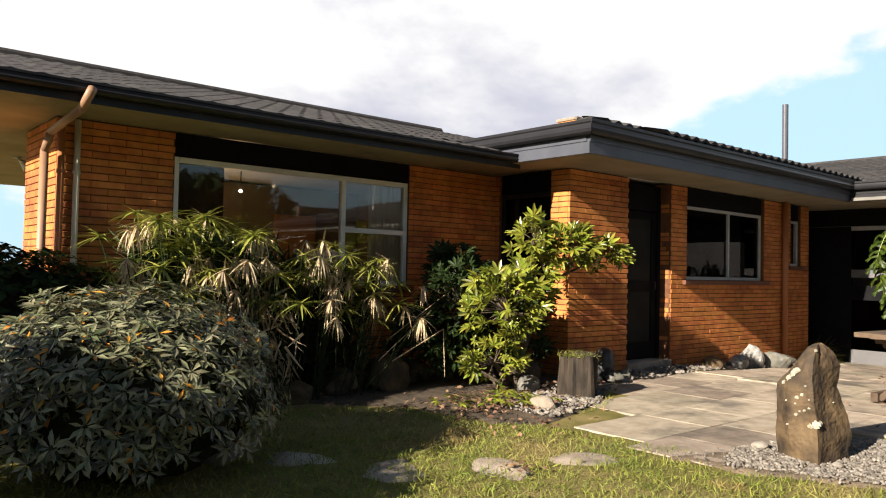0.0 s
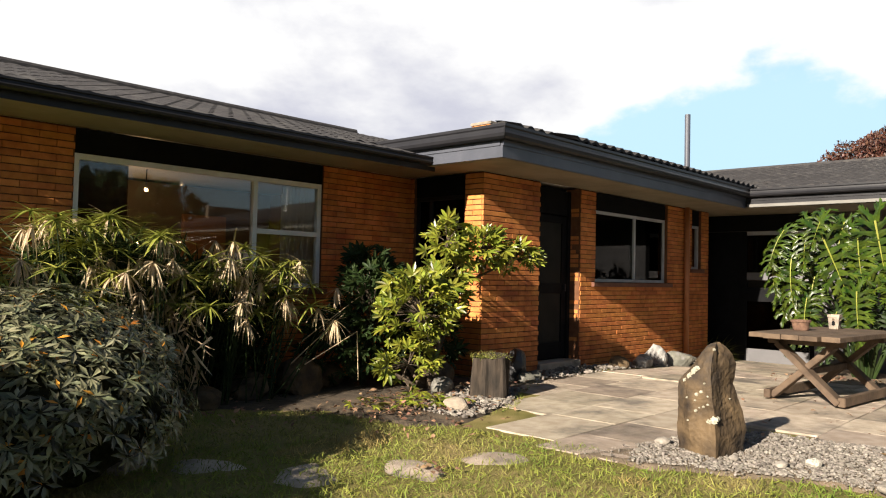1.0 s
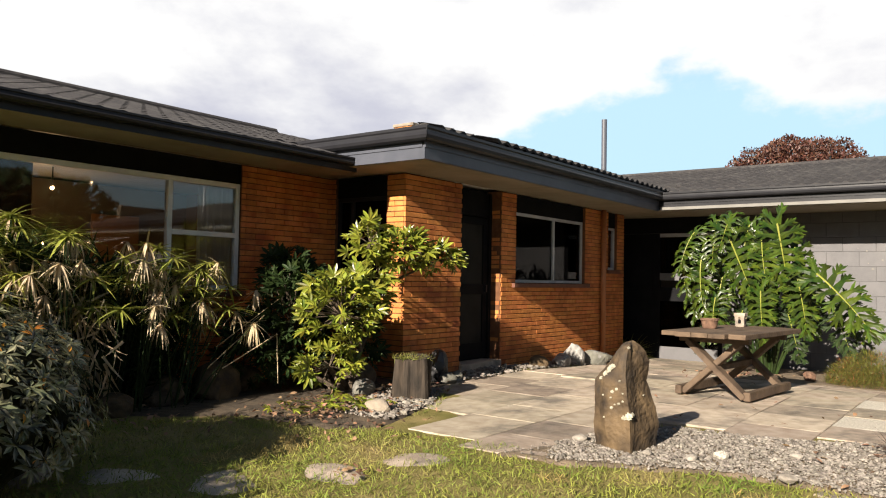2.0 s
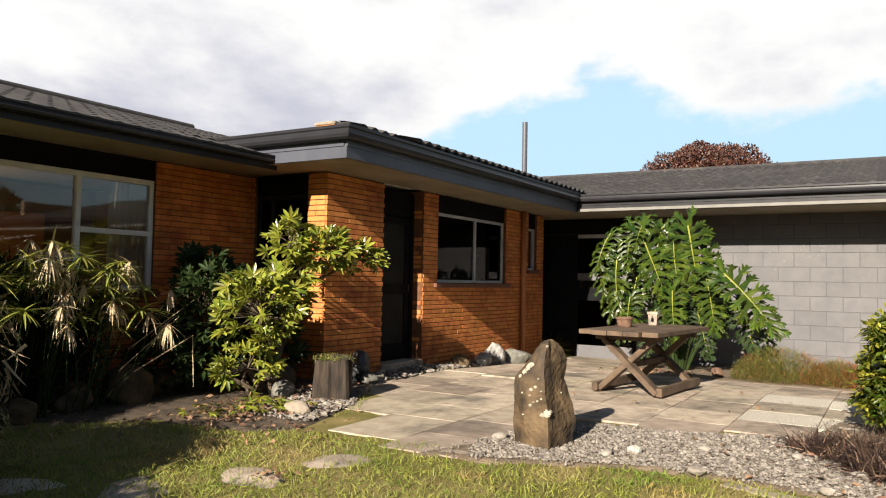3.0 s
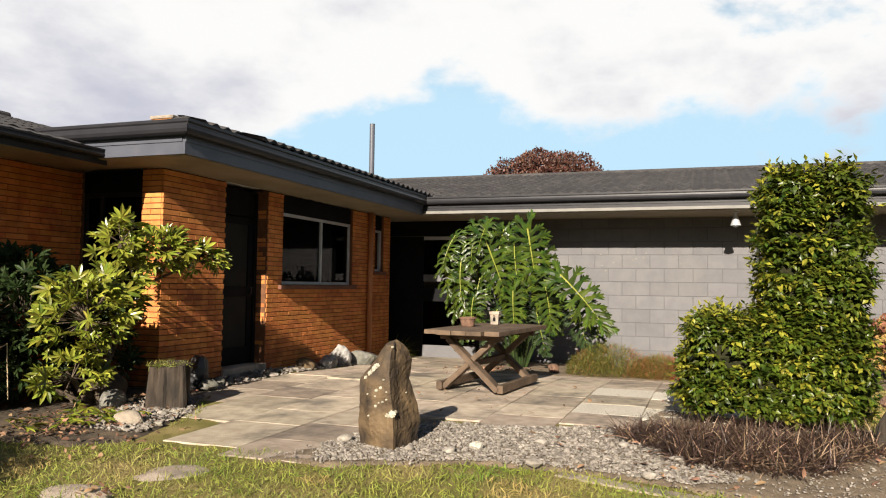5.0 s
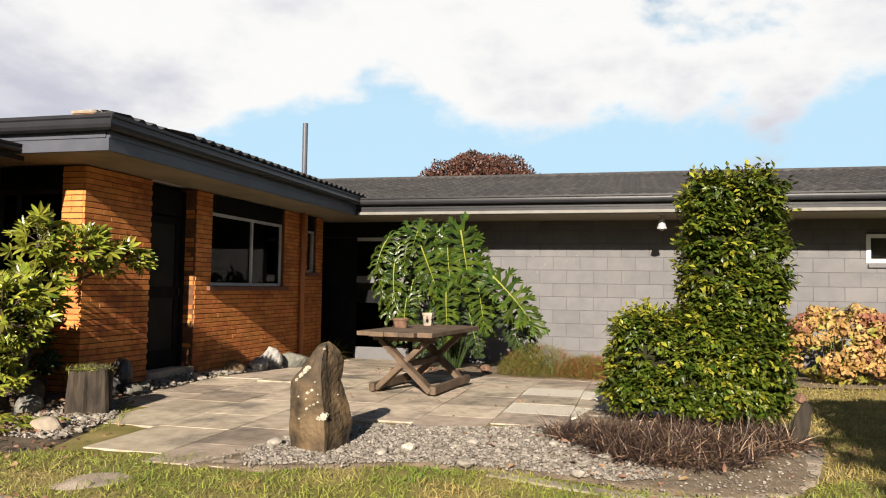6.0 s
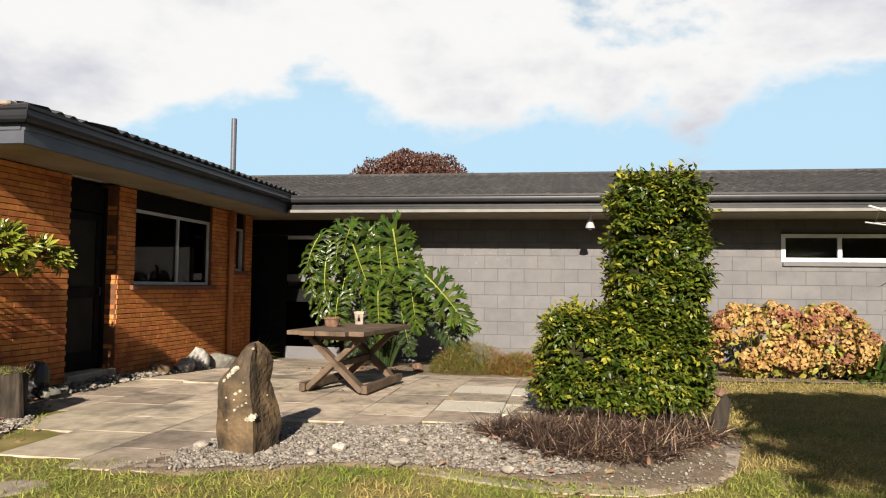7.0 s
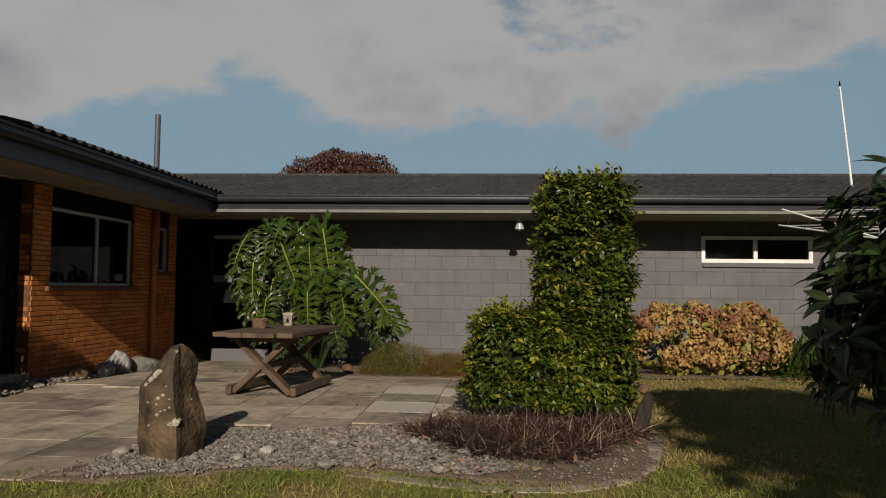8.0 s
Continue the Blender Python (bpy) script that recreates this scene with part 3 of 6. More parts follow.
L_LONG = strip_leaf(3, oval(0.17), 0.25, 0.25)
L_RHODO = strip_leaf(2, oval(0.15), 0.15, 0.25)
L_BROAD = strip_leaf(4, oval(0.20), 0.18, 0.3)
L_BLADE = strip_leaf(4, lambda t: 0.03 * (1 - t) + 0.002, 0.55, 0.3)


def rounded_box_points(rng, n, x0, x1, y0, y1, z0, z1, r):
    """Points near the skin of a rounded box, with their outward normals."""
    p = rng.uniform((x0, y0, z0), (x1, y1, z1), (n * 6, 3))
    lo, hi = np.array((x0, y0, z0 - 1)) + r, np.array((x1, y1, z1)) - r
    q = np.clip(p, lo, hi)
    d = p - q
    dist = np.linalg.norm(d, axis=1)
    edge = np.minimum.reduce([p[:, 0] - x0, x1 - p[:, 0], p[:, 1] - y0, y1 - p[:, 1], z1 - p[:, 2]])
    ok = (dist < r) & (edge < 0.16)
    p, d, edge = p[ok], d[ok], edge[ok]
    c = np.array([(x0 + x1) / 2, (y0 + y1) / 2, (z0 + z1) / 2])
    gaps = np.stack([p[:, 0] - x0, x1 - p[:, 0], p[:, 1] - y0, y1 - p[:, 1], z1 - p[:, 2]], 1)
    nn = np.array([(-1, 0, 0), (1, 0, 0), (0, -1, 0), (0, 1, 0), (0, 0, 1)], float)[gaps.argmin(1)]
    nn = nn + d / (r + 1e-6)
    nn /= np.linalg.norm(nn, axis=1, keepdims=True)
    return p[:n], nn[:n], edge[:n]


def hedge():
    rng = np.random.default_rng(3)
    th = empty("topiary_hedge", 7.35, -0.5, 0)
    tagged(th, "clipped glossy green hedge stepped from low block to tall column", "hedge")
    P, N = [], []
    for n, b in ((4300, (6.98, 7.75, -1.27, -0.44, 0.12, 2.26)), (3000, (6.93, 7.75, -1.15, 0.20, 0.12, 1.00))):
        p, nn, e = rounded_box_points(rng, n, *b, 0.17)
        # pockets between the shoots, where the shade-coloured core shows
        tuft_ = np.array([noise.noise(Vector((q[0] * 5.5, q[1] * 5.5, q[2] * 9.0))) for q in p])
        ok = tuft_ > -0.20 - 0.2 * rng.random(len(p))
        p, nn, tuft_ = p[ok], nn[ok], tuft_[ok]
        off = np.array([noise.noise(Vector(q) * 2.6) for q in p]) * 0.09 + tuft_ * 0.09 + rng.normal(0, 0.018, len(p))
        P.append(p + nn * off[:, None]), N.append(nn)
    P, N = np.concatenate(P), np.concatenate(N)
    k = len(P)
    # new leaves anywhere; the extra share on top and +y paints sunlit faces
    fresh_lit = rng.random(k) < 0.15 + 0.40 * np.clip((N[:, 2] > 0.5) + (N[:, 1] > 0.5), 0, 1)
    # each shoot carries leaves alternately on both sides, faces to the sky
    D = N * 0.7 + dirs(rng, k, 0.35) * 0.6
    D /= np.linalg.norm(D, axis=1, keepdims=True)
    side = np.cross(D, np.array((0, 0, 1)) + rng.normal(0, 0.3, (k, 3)))
    side /= np.linalg.norm(side, axis=1, keepdims=True) + 1e-9
    lp, la, ln, lf = [], [], [], []
    for j in range(9):
        t = (j / 8 - 0.7) * 0.13
        sgn = -1 if j % 2 else 1
        lp.append(P + D * t)
        la.append(D * (0.45 if j < 8 else 1.2) + side * sgn * (0.9 if j < 8 else 0.1) + rng.normal(0, 0.2, (k, 3)) - np.array((0, 0, 0.22)))
        ln.append(np.array((0, 0, 0.85)) + N * 0.45 + rng.normal(0, 0.28, (k, 3)))
        lf.append(fresh_lit & (j > 3))
    P, al, up, fresh_lit = np.concatenate(lp), np.concatenate(la), np.concatenate(ln), np.concatenate(lf)
    o = np.array(th.location)
    for nm, sel, m in (("foliage", ~fresh_lit, HEDGE), ("new_foliage", fresh_lit, HEDGE_NEW_LIT)):
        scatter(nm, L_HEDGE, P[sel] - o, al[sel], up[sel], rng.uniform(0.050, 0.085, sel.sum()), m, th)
    # solid core whose near-black colour paints the shade inside the hedge
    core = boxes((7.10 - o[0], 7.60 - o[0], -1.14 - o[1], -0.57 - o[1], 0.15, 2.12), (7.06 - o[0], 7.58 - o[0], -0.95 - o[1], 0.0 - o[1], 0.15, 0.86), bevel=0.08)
    part("shade_core", core, CORE_SHADE, th)
    bm = bmesh.new()
    for sx, sy in ((0, -0.45), (0.05, 0.1), (-0.03, 0.5), (0.1, -0.75)):
        rod(bm, (sx, sy, -0.05), (sx + 0.03, sy, 0.4), 0.03, 0.02, 7)
    tagged(part("stem", bm, BARK, th), kind="stuff")
    return th


hedge()


def bush(name, c, rad, n, tmpl, size, material, label, seed, cat="bush", old=None, old_share=0.0, whorl=7, squash=0.55, core=0.0, stems=5):
    """A shrub: whorls of leaves on the skin of a lumpy ellipsoid, with stems inside."""
    rng = np.random.default_rng(seed)
    th = empty(name, c[0], c[1], zg(c[0]))
    tagged(th, label, cat)
    d = dirs(rng, n, 0.35)
    d = d[d[:, 2] > -0.45]
    k = len(d)
    lump = np.array([1 + 0.22 * noise.noise(Vector(q) * 2.1 + Vector((seed, 0, 0))) + 0.10 * noise.noise(Vector(q) * 6) for q in d])
    depth = 1 - 0.30 * rng.random(k) ** 2
    p = d * np.array(rad) * (lump * depth)[:, None]
    p[:, 2] += c[2]
    P, A, N = [], [], []
    a0 = rng.uniform(0, 6.28, k)
    up = d + np.array((0, 0, 0.6))
    up /= np.linalg.norm(up, axis=1, keepdims=True)
    sx = np.cross(up, (0.3, 0.9, 0.1))
    sx /= np.linalg.norm(sx, axis=1, keepdims=True)
    sy = np.cross(up, sx)
    for w in range(whorl):
        a = a0 + w * 6.283 / whorl + rng.normal(0, 0.2, k)
        r = np.cos(a)[:, None] * sx + np.sin(a)[:, None] * sy
        A.append(r + up * rng.uniform(-0.15, squash, k)[:, None])
        N.append(up - r * 0.3 + rng.normal(0, 0.15, (k, 3)))
        P.append(p + r * 0.01)
    P, A, N = (np.concatenate(q) for q in (P, A, N))
    keep = P[:, 2] > 0.03
    P, A, N = P[keep], A[keep], N[keep]
    S = rng.uniform(*size, len(P))
    sel = rng.random(len(P)) < old_share
    scatter("foliage", tmpl, P[~sel], A[~sel], N[~sel], S[~sel], material, th)
    if old and sel.any():
        scatter("old_foliage", tmpl, P[sel], A[sel], N[sel], S[sel], old, th)
    # near-black solid in place of the shade deep among the leaves
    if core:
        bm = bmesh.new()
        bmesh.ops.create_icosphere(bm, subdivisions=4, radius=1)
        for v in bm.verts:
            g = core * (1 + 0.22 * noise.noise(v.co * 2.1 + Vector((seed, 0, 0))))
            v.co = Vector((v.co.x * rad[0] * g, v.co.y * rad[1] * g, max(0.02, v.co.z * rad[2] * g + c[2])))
        part("shade_core", bm, CORE_SHADE, th)
    bm = bmesh.new()
    for i in range(stems):
        q = p[rng.integers(k)]
        rod(bm, (q[0] * 0.15, q[1] * 0.15, -0.06), (q[0] * 0.5, q[1] * 0.5, max(0.15, q[2] * 0.5)), 0.025, 0.018, 6)
        rod(bm, (q[0] * 0.5, q[1] * 0.5, max(0.15, q[2] * 0.5)), tuple(q * 0.95), 0.018, 0.008, 6)
    tagged(part("stem", bm, BARK, th), kind="stuff")
    return th


bush("rhododendron", (1.50, 4.75, 0.44), (0.95, 0.97, 0.62), 2100, L_RHODO, (0.058, 0.092), RHODO, "low rhododendron bush with grey-green and orange leaves", 11, old=RHODO_OLD, old_share=0.03, whorl=8, core=0.82)
bush("hedge_bush", (1.05, 6.60, 0.72), (1.3, 0.40, 0.62), 1100, L_HEDGE, (0.07, 0.10), FATSIA_DK, "dark clipped shrub at the house corner", 12, core=0.75)
# two shrubs out of view, added to shade lawn, bed and sedge
bush("shade_shrub", (-2.1, 3.75, 1.02), (0.95, 1.10, 1.02), 1000, L_BROAD, (0.12, 0.18), CAMEL, "unseen shrub added beside the lawn to cast shade", 14, core=0.7)
bush("shade_shrub", (-2.9, 5.65, 1.6), (0.9, 0.78, 1.6), 1300, L_BROAD, (0.12, 0.18), CAMEL, "taller unseen shrub added near the porch to cast shade", 15, core=0.7)
bush("camellia", (4.75, -3.0, 1.0), (0.74, 1.0, 1.02), 560, L_LONG, (0.15, 0.24), CAMEL, "tall dark broad-leaved shrub in shade", 13, squash=0.9, core=0.72)

from mathutils.bvhtree import BVHTree

# ---- windows and doors ----


def frame_at(axis, at):
    """Turns (along, depth, up) boxes into world boxes: axis 'y' for walls that face -y, 'x' for those that face -x."""
    def put(bm, u0, u1, d0, d1, z0, z1, bevel=0.0):
        if axis == "y":
            box(bm, u0, u1, at + d0, at + d1, z0, z1, bevel)
        else:
            box(bm, at + d0, at + d1, u0, u1, z0, z1, bevel)
        return bm
    return put


def window(name, axis, at, u0, u1, z0, z1, posts, rails, fw, depth, material, label, top=None, panel=None, glass=None):
    """A framed window: posts at given places, rails (u0, u1, z), panes between; top: a dark panel up to that height."""
    put = frame_at(axis, at)
    th = empty(name)
    tagged(th, label, "window", kind="structure")
    d0, d1 = depth, depth + 0.06
    for a, b, c, d in ((u0, u0 + fw, z0, z1), (u1 - fw, u1, z0, z1), (u0 + fw, u1 - fw, z0, z0 + fw), (u0 + fw, u1 - fw, z1 - fw, z1)):
        part("window_frame", put(bmesh.new(), a, b, d0, d1, c, d, 0.004), material, th)
    for p in posts:
        part("mullion", put(bmesh.new(), p - fw * 0.5, p + fw * 0.5, d0 - 0.004, d1 - 0.004, z0 + fw, z1 - fw, 0.004), material, th)
    for a, b, z in rails:
        part("rail", put(bmesh.new(), a, b, d0 - 0.002, d1 - 0.006, z - fw * 0.5, z + fw * 0.5, 0.004), material, th)
    edges = [u0 + fw, *posts, u1 - fw]
    for a, b in zip(edges, edges[1:]):
        g = part("pane", put(bmesh.new(), a - 0.004, b + 0.004, d0 + 0.028, d0 + 0.034, z0 + fw - 0.004, z1 - fw + 0.004), glass or GLASS, th)
        g.visible_shadow = glass is not None
    if top:
        part("head_panel", put(bmesh.new(), u0 - 0.0, u1 + 0.0, depth - 0.005, depth + 0.07, z1, top), panel or DARK, th)
    return th


window("window_picture", "y", YA, 2.70, 5.52, 1.03, 2.25, [4.62], [(4.65, 5.48, 1.655)], 0.055, 0.035, WHITE, "wide white-framed picture window with opening sash", SOF - 0.003)
window("window_wing", "y", YB, 9.52, 11.80, 1.17, 2.22, [10.78], [], 0.045, 0.06, ALU, "two-pane sliding window with pale aluminium frame", SOF - 0.003, glass=GLASS_DARK)
window("window_small", "y", YB, 12.72, 13.12, 1.43, 2.2, [], [], 0.04, 0.06, ALU, "small narrow window beside the downpipe", SOF - 0.003)
window("window_side", "x", XW, 6.10, 6.98, 1.06, 2.22, [6.72], [], 0.05, 0.05, GUTTER, "side window in the end of the brick wing", SOF - 0.003, glass=GLASS_DARK)
window("window_block", "x", XG, -5.85, -3.84, 1.72, 2.22, [-4.82], [], 0.07, -0.012, WHITE, "low white-framed two-pane window in the block wall", 2.24)
tagged(part("sill_picture", boxes((2.62, 5.58, YA - 0.05, YA + 0.05, 0.965, 1.025), bevel=0.006), SILLM), "brown brick sill below the picture window", "sill", kind="structure")
tagged(part("sill_wing", boxes((9.42, 11.90, YB - 0.05, YB + 0.07, 1.10, 1.165), bevel=0.006), SILLM), "brown tiled sill below the wing window", "sill", kind="structure")
tagged(part("sill_small", boxes((12.66, 13.18, YB - 0.04, YB + 0.07, 1.36, 1.425), bevel=0.006), SILLM), "brown tiled sill below the small window", "sill", kind="structure")
tagged(part("sill_side", boxes((XW - 0.05, XW + 0.06, 6.06, 7.03, 0.99, 1.055), bevel=0.006), ALU), "pale sill below the side window", "sill", kind="structure")
tagged(part("sill_block", boxes((XG - 0.05, XG + 0.03, -5.88, -3.86, 1.64, 1.70), bevel=0.006), BLOCK), "grey painted sill below the block wall window", "sill", kind="structure")


def entry_door():
    put = frame_at("y", YB)
    th = empty("door_entry")
    tagged(th, "dark framed fly-screen door with pale panes, closed", "door", kind="structure")
    u0, u1, d = 8.14, 9.12, 0.17
    for a, b in ((u0, u0 + 0.06), (u1 - 0.06, u1)):
        part("door_frame", put(bmesh.new(), a, b, d, d + 0.1, 0.08, 2.44), DARK, th)
    part("head_panel", put(bmesh.new(), u0 + 0.06, u1 - 0.06, d + 0.02, d + 0.08, 2.1, 2.44), DARK, th)
    leaf = part("leaf", put(bmesh.new(), u0 + 0.06, u1 - 0.06, d + 0.07, d + 0.09, 0.09, 2.09), DARK, th)
    a, b = u0 + 0.065, u1 - 0.065
    for r in ((a, a + 0.1, 0.1, 2.08), (b - 0.1, b, 0.1, 2.08), (a + 0.1, b - 0.1, 0.1, 0.32), (a + 0.1, b - 0.1, 1.0, 1.14), (a + 0.1, b - 0.1, 1.98, 2.08)):
        part("stile", put(bmesh.new(), r[0], r[1], d + 0.03, d + 0.07, r[2], r[3], 0.004), DARK, th)
    for z0, z1 in ((0.32, 1.0), (1.14, 1.98)):
        part("screen", put(bmesh.new(), a + 0.1, b - 0.1, d + 0.05, d + 0.055, z0, z1), MESHM, th)
    part("handle", put(bmesh.new(), b - 0.07, b - 0.04, d - 0.01, d + 0.03, 1.03, 1.13, 0.006), GUTTER, th, "small dark door handle")
    part("threshold", put(bmesh.new(), u0, u1, -0.03, d + 0.12, -0.02, 0.08, 0.008), SLAB, th, "worn concrete door step")
    tagged(part("reveal", boxes((8.135, 9.125, YB + 0.26, YB + 0.3, 0, SOF)), DARK), "dark lining behind the door", "trim", kind="structure")


entry_door()


def slider():
    """Glazed porch door in the block wall beside the recess."""
    put = frame_at("x", XG)
    th = empty("door_porch")
    tagged(th, "dark-framed glazed porch door with grey lower panel", "door", kind="structure")
    for a, b, z0, z1, m in ((4.25, 4.33, -0.3, 2.17, DARK), (5.45, 5.58, -0.3, 2.17, DARK), (4.33, 5.45, 2.10, 2.17, ALU), (4.33, 5.45, -0.30, -0.02, BLOCK), (4.33, 5.45, 0.86, 1.04, DARK), (4.33, 5.45, 1.04, 1.12, DARK), (4.33, 5.45, 1.26, 1.40, BLOCK)):
        part("door_rail", put(bmesh.new(), a, b, 0.02, 0.09, z0, z1, 0.004), m, th)
    for z0, z1 in ((-0.02, 0.86), (1.40, 2.10)):
        g = part("pane", put(bmesh.new(), 4.33, 5.45, 0.05, 0.056, z0, z1), GLASS_DARK, th)
    part("side_panel", put(bmesh.new(), 5.58, 6.3, 0.02, 0.08, -0.4, 2.17), DARK, th)


slider()

# inside the main room
tagged(part("inner_door", boxes((5.62, 6.35, 10.52, 10.57, 0.06, 2.05), bevel=0.01), mat("varnished_wood", (0.30, 0.14, 0.05), (0.40, 0.20, 0.08), 5, 0.4, 0.1, 30, stretch=(1, 1, 0.2))), "varnished timber door inside the room", "door")


def curtain(x0, x1, y, label):
    bm = bmesh.new()
    n = 36
    vs = []
    for z in (1.0, 2.3):
        vs.append([bm.verts.new((x0 + (x1 - x0) * i / n, y + 0.03 * math.sin(i * 1.35) + 0.01 * math.sin(i * 3.1 + z), z)) for i in range(n + 1)])
    for i in range(n):
        bm.faces.new((vs[0][i], vs[0][i + 1], vs[1][i + 1], vs[1][i]))
    bmesh.ops.solidify(bm, geom=bm.faces, thickness=0.004)
    return tagged(part("curtain", bm, CURTAIN, smooth=True), label, "curtain")


curtain(5.02, 5.50, YA + 0.12, "white net curtain hanging behind the window")


def bulb(x, y, z, power, r, label, drop):
    m = bpy.data.materials.new("bulb_glow")
    m.use_nodes = True
    b = m.node_tree.nodes["Principled BSDF"]
    b.inputs["Emission Color"].default_value = (1.0, 0.62, 0.28, 1)
    b.inputs["Emission Strength"].default_value = 9
    th = empty("pendant_lamp" if drop else "table_lamp", x, y, z)
    tagged(th, label, "lamp")
    bm = bmesh.new()
    bmesh.ops.create_uvsphere(bm, u_segments=16, v_segments=10, radius=r)
    part("bulb", bm, m, th)
    bm = bmesh.new()
    if drop:
        rod(bm, (0, 0, r * 0.9), (0, 0, SOF - z), 0.008)
    else:
        rod(bm, (0, 0, -r * 0.9), (0, 0, 0.06 - z), 0.03, 0.05)
    part("stem", bm, DARK, th)
    lt = new("lamp_light", bpy.data.lights.new("lamp_light", "POINT"))
    lt.data.energy, lt.data.color, lt.data.shadow_soft_size = power, (1.0, 0.6, 0.28), 0.012
    lt.location = (x - 0.02, y - r * 1.6, z)


bulb(4.45, 9.3, 2.22, 0.9, 0.022, "small glowing ceiling lamp in the room", True)
bulb(4.62, 9.9, 1.55, 4.0, 0.03, "glowing lamp on a stand in the room", False)

# pipes, flue, chimney, lamps, mast


def downpipe(name, pts, r, material, label, clips=()):
    th = empty(name, *pts[-1])
    tagged(th, label, "downpipe")
    o = Vector(pts[-1])
    bm = bmesh.new()
    for a, b in zip(pts, pts[1:]):
        rod(bm, Vector(a) - o, Vector(b) - o, r, seg=14)
    for a in pts[1:-1]:
        bmesh.ops.create_uvsphere(bm, u_segments=12, v_segments=8, radius=r * 1.04, matrix=Matrix.Translation(Vector(a) - o))
    part("pipe", bm, material, th, smooth=True)
    for z in clips:
        part("bracket", rod(bmesh.new(), (0, 0, z - pts[-1][2] - 0.015), (0, 0, z - pts[-1][2] + 0.015), r * 1.25, seg=14), material, th)
    return th


downpipe("downpipe", [(12.4, YB - 0.06, SOF), (12.4, YB - 0.06, -0.16)], 0.045, PIPE, "brick-coloured downpipe beside the wing window", (0.5, 1.9))
downpipe("downpipe", [(1.62, 5.88, 2.5), (1.60, 6.05, 2.38), (1.58, 6.86, 2.30), (1.56, 6.96, 2.15), (1.56, 6.98, -0.05)], 0.034, mat("faded_pipe", (0.30, 0.17, 0.10), (0.38, 0.22, 0.14), 4, 0.5, 0.05, 40), "brick-coloured downpipe bending back from the gutter", (1.2,))
downpipe("service_pipe", [(1.83, YA - 0.03, 2.46), (1.83, YA - 0.03, -0.05)], 0.026, PALE, "thin cream service pipe on the brick wall", (1.0, 2.0))
downpipe("service_pipe", [(1.70, YA - 0.035, 2.40), (1.70, YA - 0.035, -0.05)], 0.03, PIPE, "thin brown service pipe at the wall corner", (1.0, 2.0))
th = empty("flue_pipe", 14.66, 6.8, 3.05)
tagged(th, "slate blue metal flue rising above the roof", "flue")
part("pipe", rod(bmesh.new(), (0, 0, 0), (0, 0, 1.58), 0.056, seg=16), FASCIA, th, smooth=False)
part("flashing", rod(bmesh.new(), (0, 0, 0.05), (0, 0, 0.30), 0.16, 0.062, seg=16), GUTTER, th)
th = empty("chimney", 9.62, 7.95, 3.2)
tagged(th, "short pale brick chimney with concrete cap", "chimney")
part("stack", boxes((-0.17, 0.17, -0.20, 0.20, 0, 0.50), bevel=0.006), BRICK, th)
part("cap", boxes((-0.19, 0.19, -0.22, 0.22, 0.50, 0.55), bevel=0.01), SLAB, th)
th = empty("white_mast", 15.0, -6.88, zgr(15.0))
tagged(th, "thin white mast leaning slightly above the roof", "mast")
part("pole", rod(bmesh.new(), (0, 0, -0.03), (0.0, 0.20, 1.98), 0.024, 0.015, 12), WHITE, th)
part("tip", rod(bmesh.new(), (0.0, 0.20, 1.98), (0.0, 0.205, 2.08), 0.022, 0.010, 10), DARK, th)


def spot(x, y, z, k, label, aim=(0, 0, -1)):
    th = empty("spot_lamp", x, y, z)
    tagged(th, label, "lamp")
    a = Vector(aim).normalized()
    part("base", rod(bmesh.new(), (0, 0, 0), (0, 0, -0.015), 0.04 * k, seg=16), ALU, th)
    part("neck", rod(bmesh.new(), (0, 0, -0.01), a * 0.06 * k, 0.016 * k, seg=10), ALU, th)
    part("shade", rod(bmesh.new(), a * 0.05 * k, a * 0.15 * k, 0.022 * k, 0.055 * k, 18), ALU, th, "chrome bell shade")
    bm = bmesh.new()
    bmesh.ops.create_uvsphere(bm, u_segments=14, v_segments=8, radius=0.036 * k, matrix=Matrix.Translation(a * 0.135 * k))
    part("bulb", bm, ALU, th, smooth=True)


spot(13.36, -0.44, SOF, 1.55, "chrome spot lamp under the eave")
spot(2.0, 10.2, SOF, 1.2, "white spot lamp under the west eave", (0.6, -0.3, -0.7))

# ---- table ----


def beam(bm, a, b, w, h, up=(0, 0, 1)):
    """A squared timber from a to b, w wide across and h deep."""
    a, b = Vector(a), Vector(b)
    y = (b - a).normalized()
    x = y.cross(Vector(up)).normalized()
    z = x.cross(y)
    r = Matrix((x, y, z)).transposed().to_4x4()
    m = Matrix.Translation((a + b) / 2) @ r @ Matrix.Diagonal((w, (b - a).length, h, 1))
    v = bmesh.ops.create_cube(bm, size=1, matrix=m)["verts"]
    bmesh.ops.bevel(bm, geom=list({e for q in v for e in q.link_edges}), offset=0.006, segments=2, affect="EDGES")
    return bm


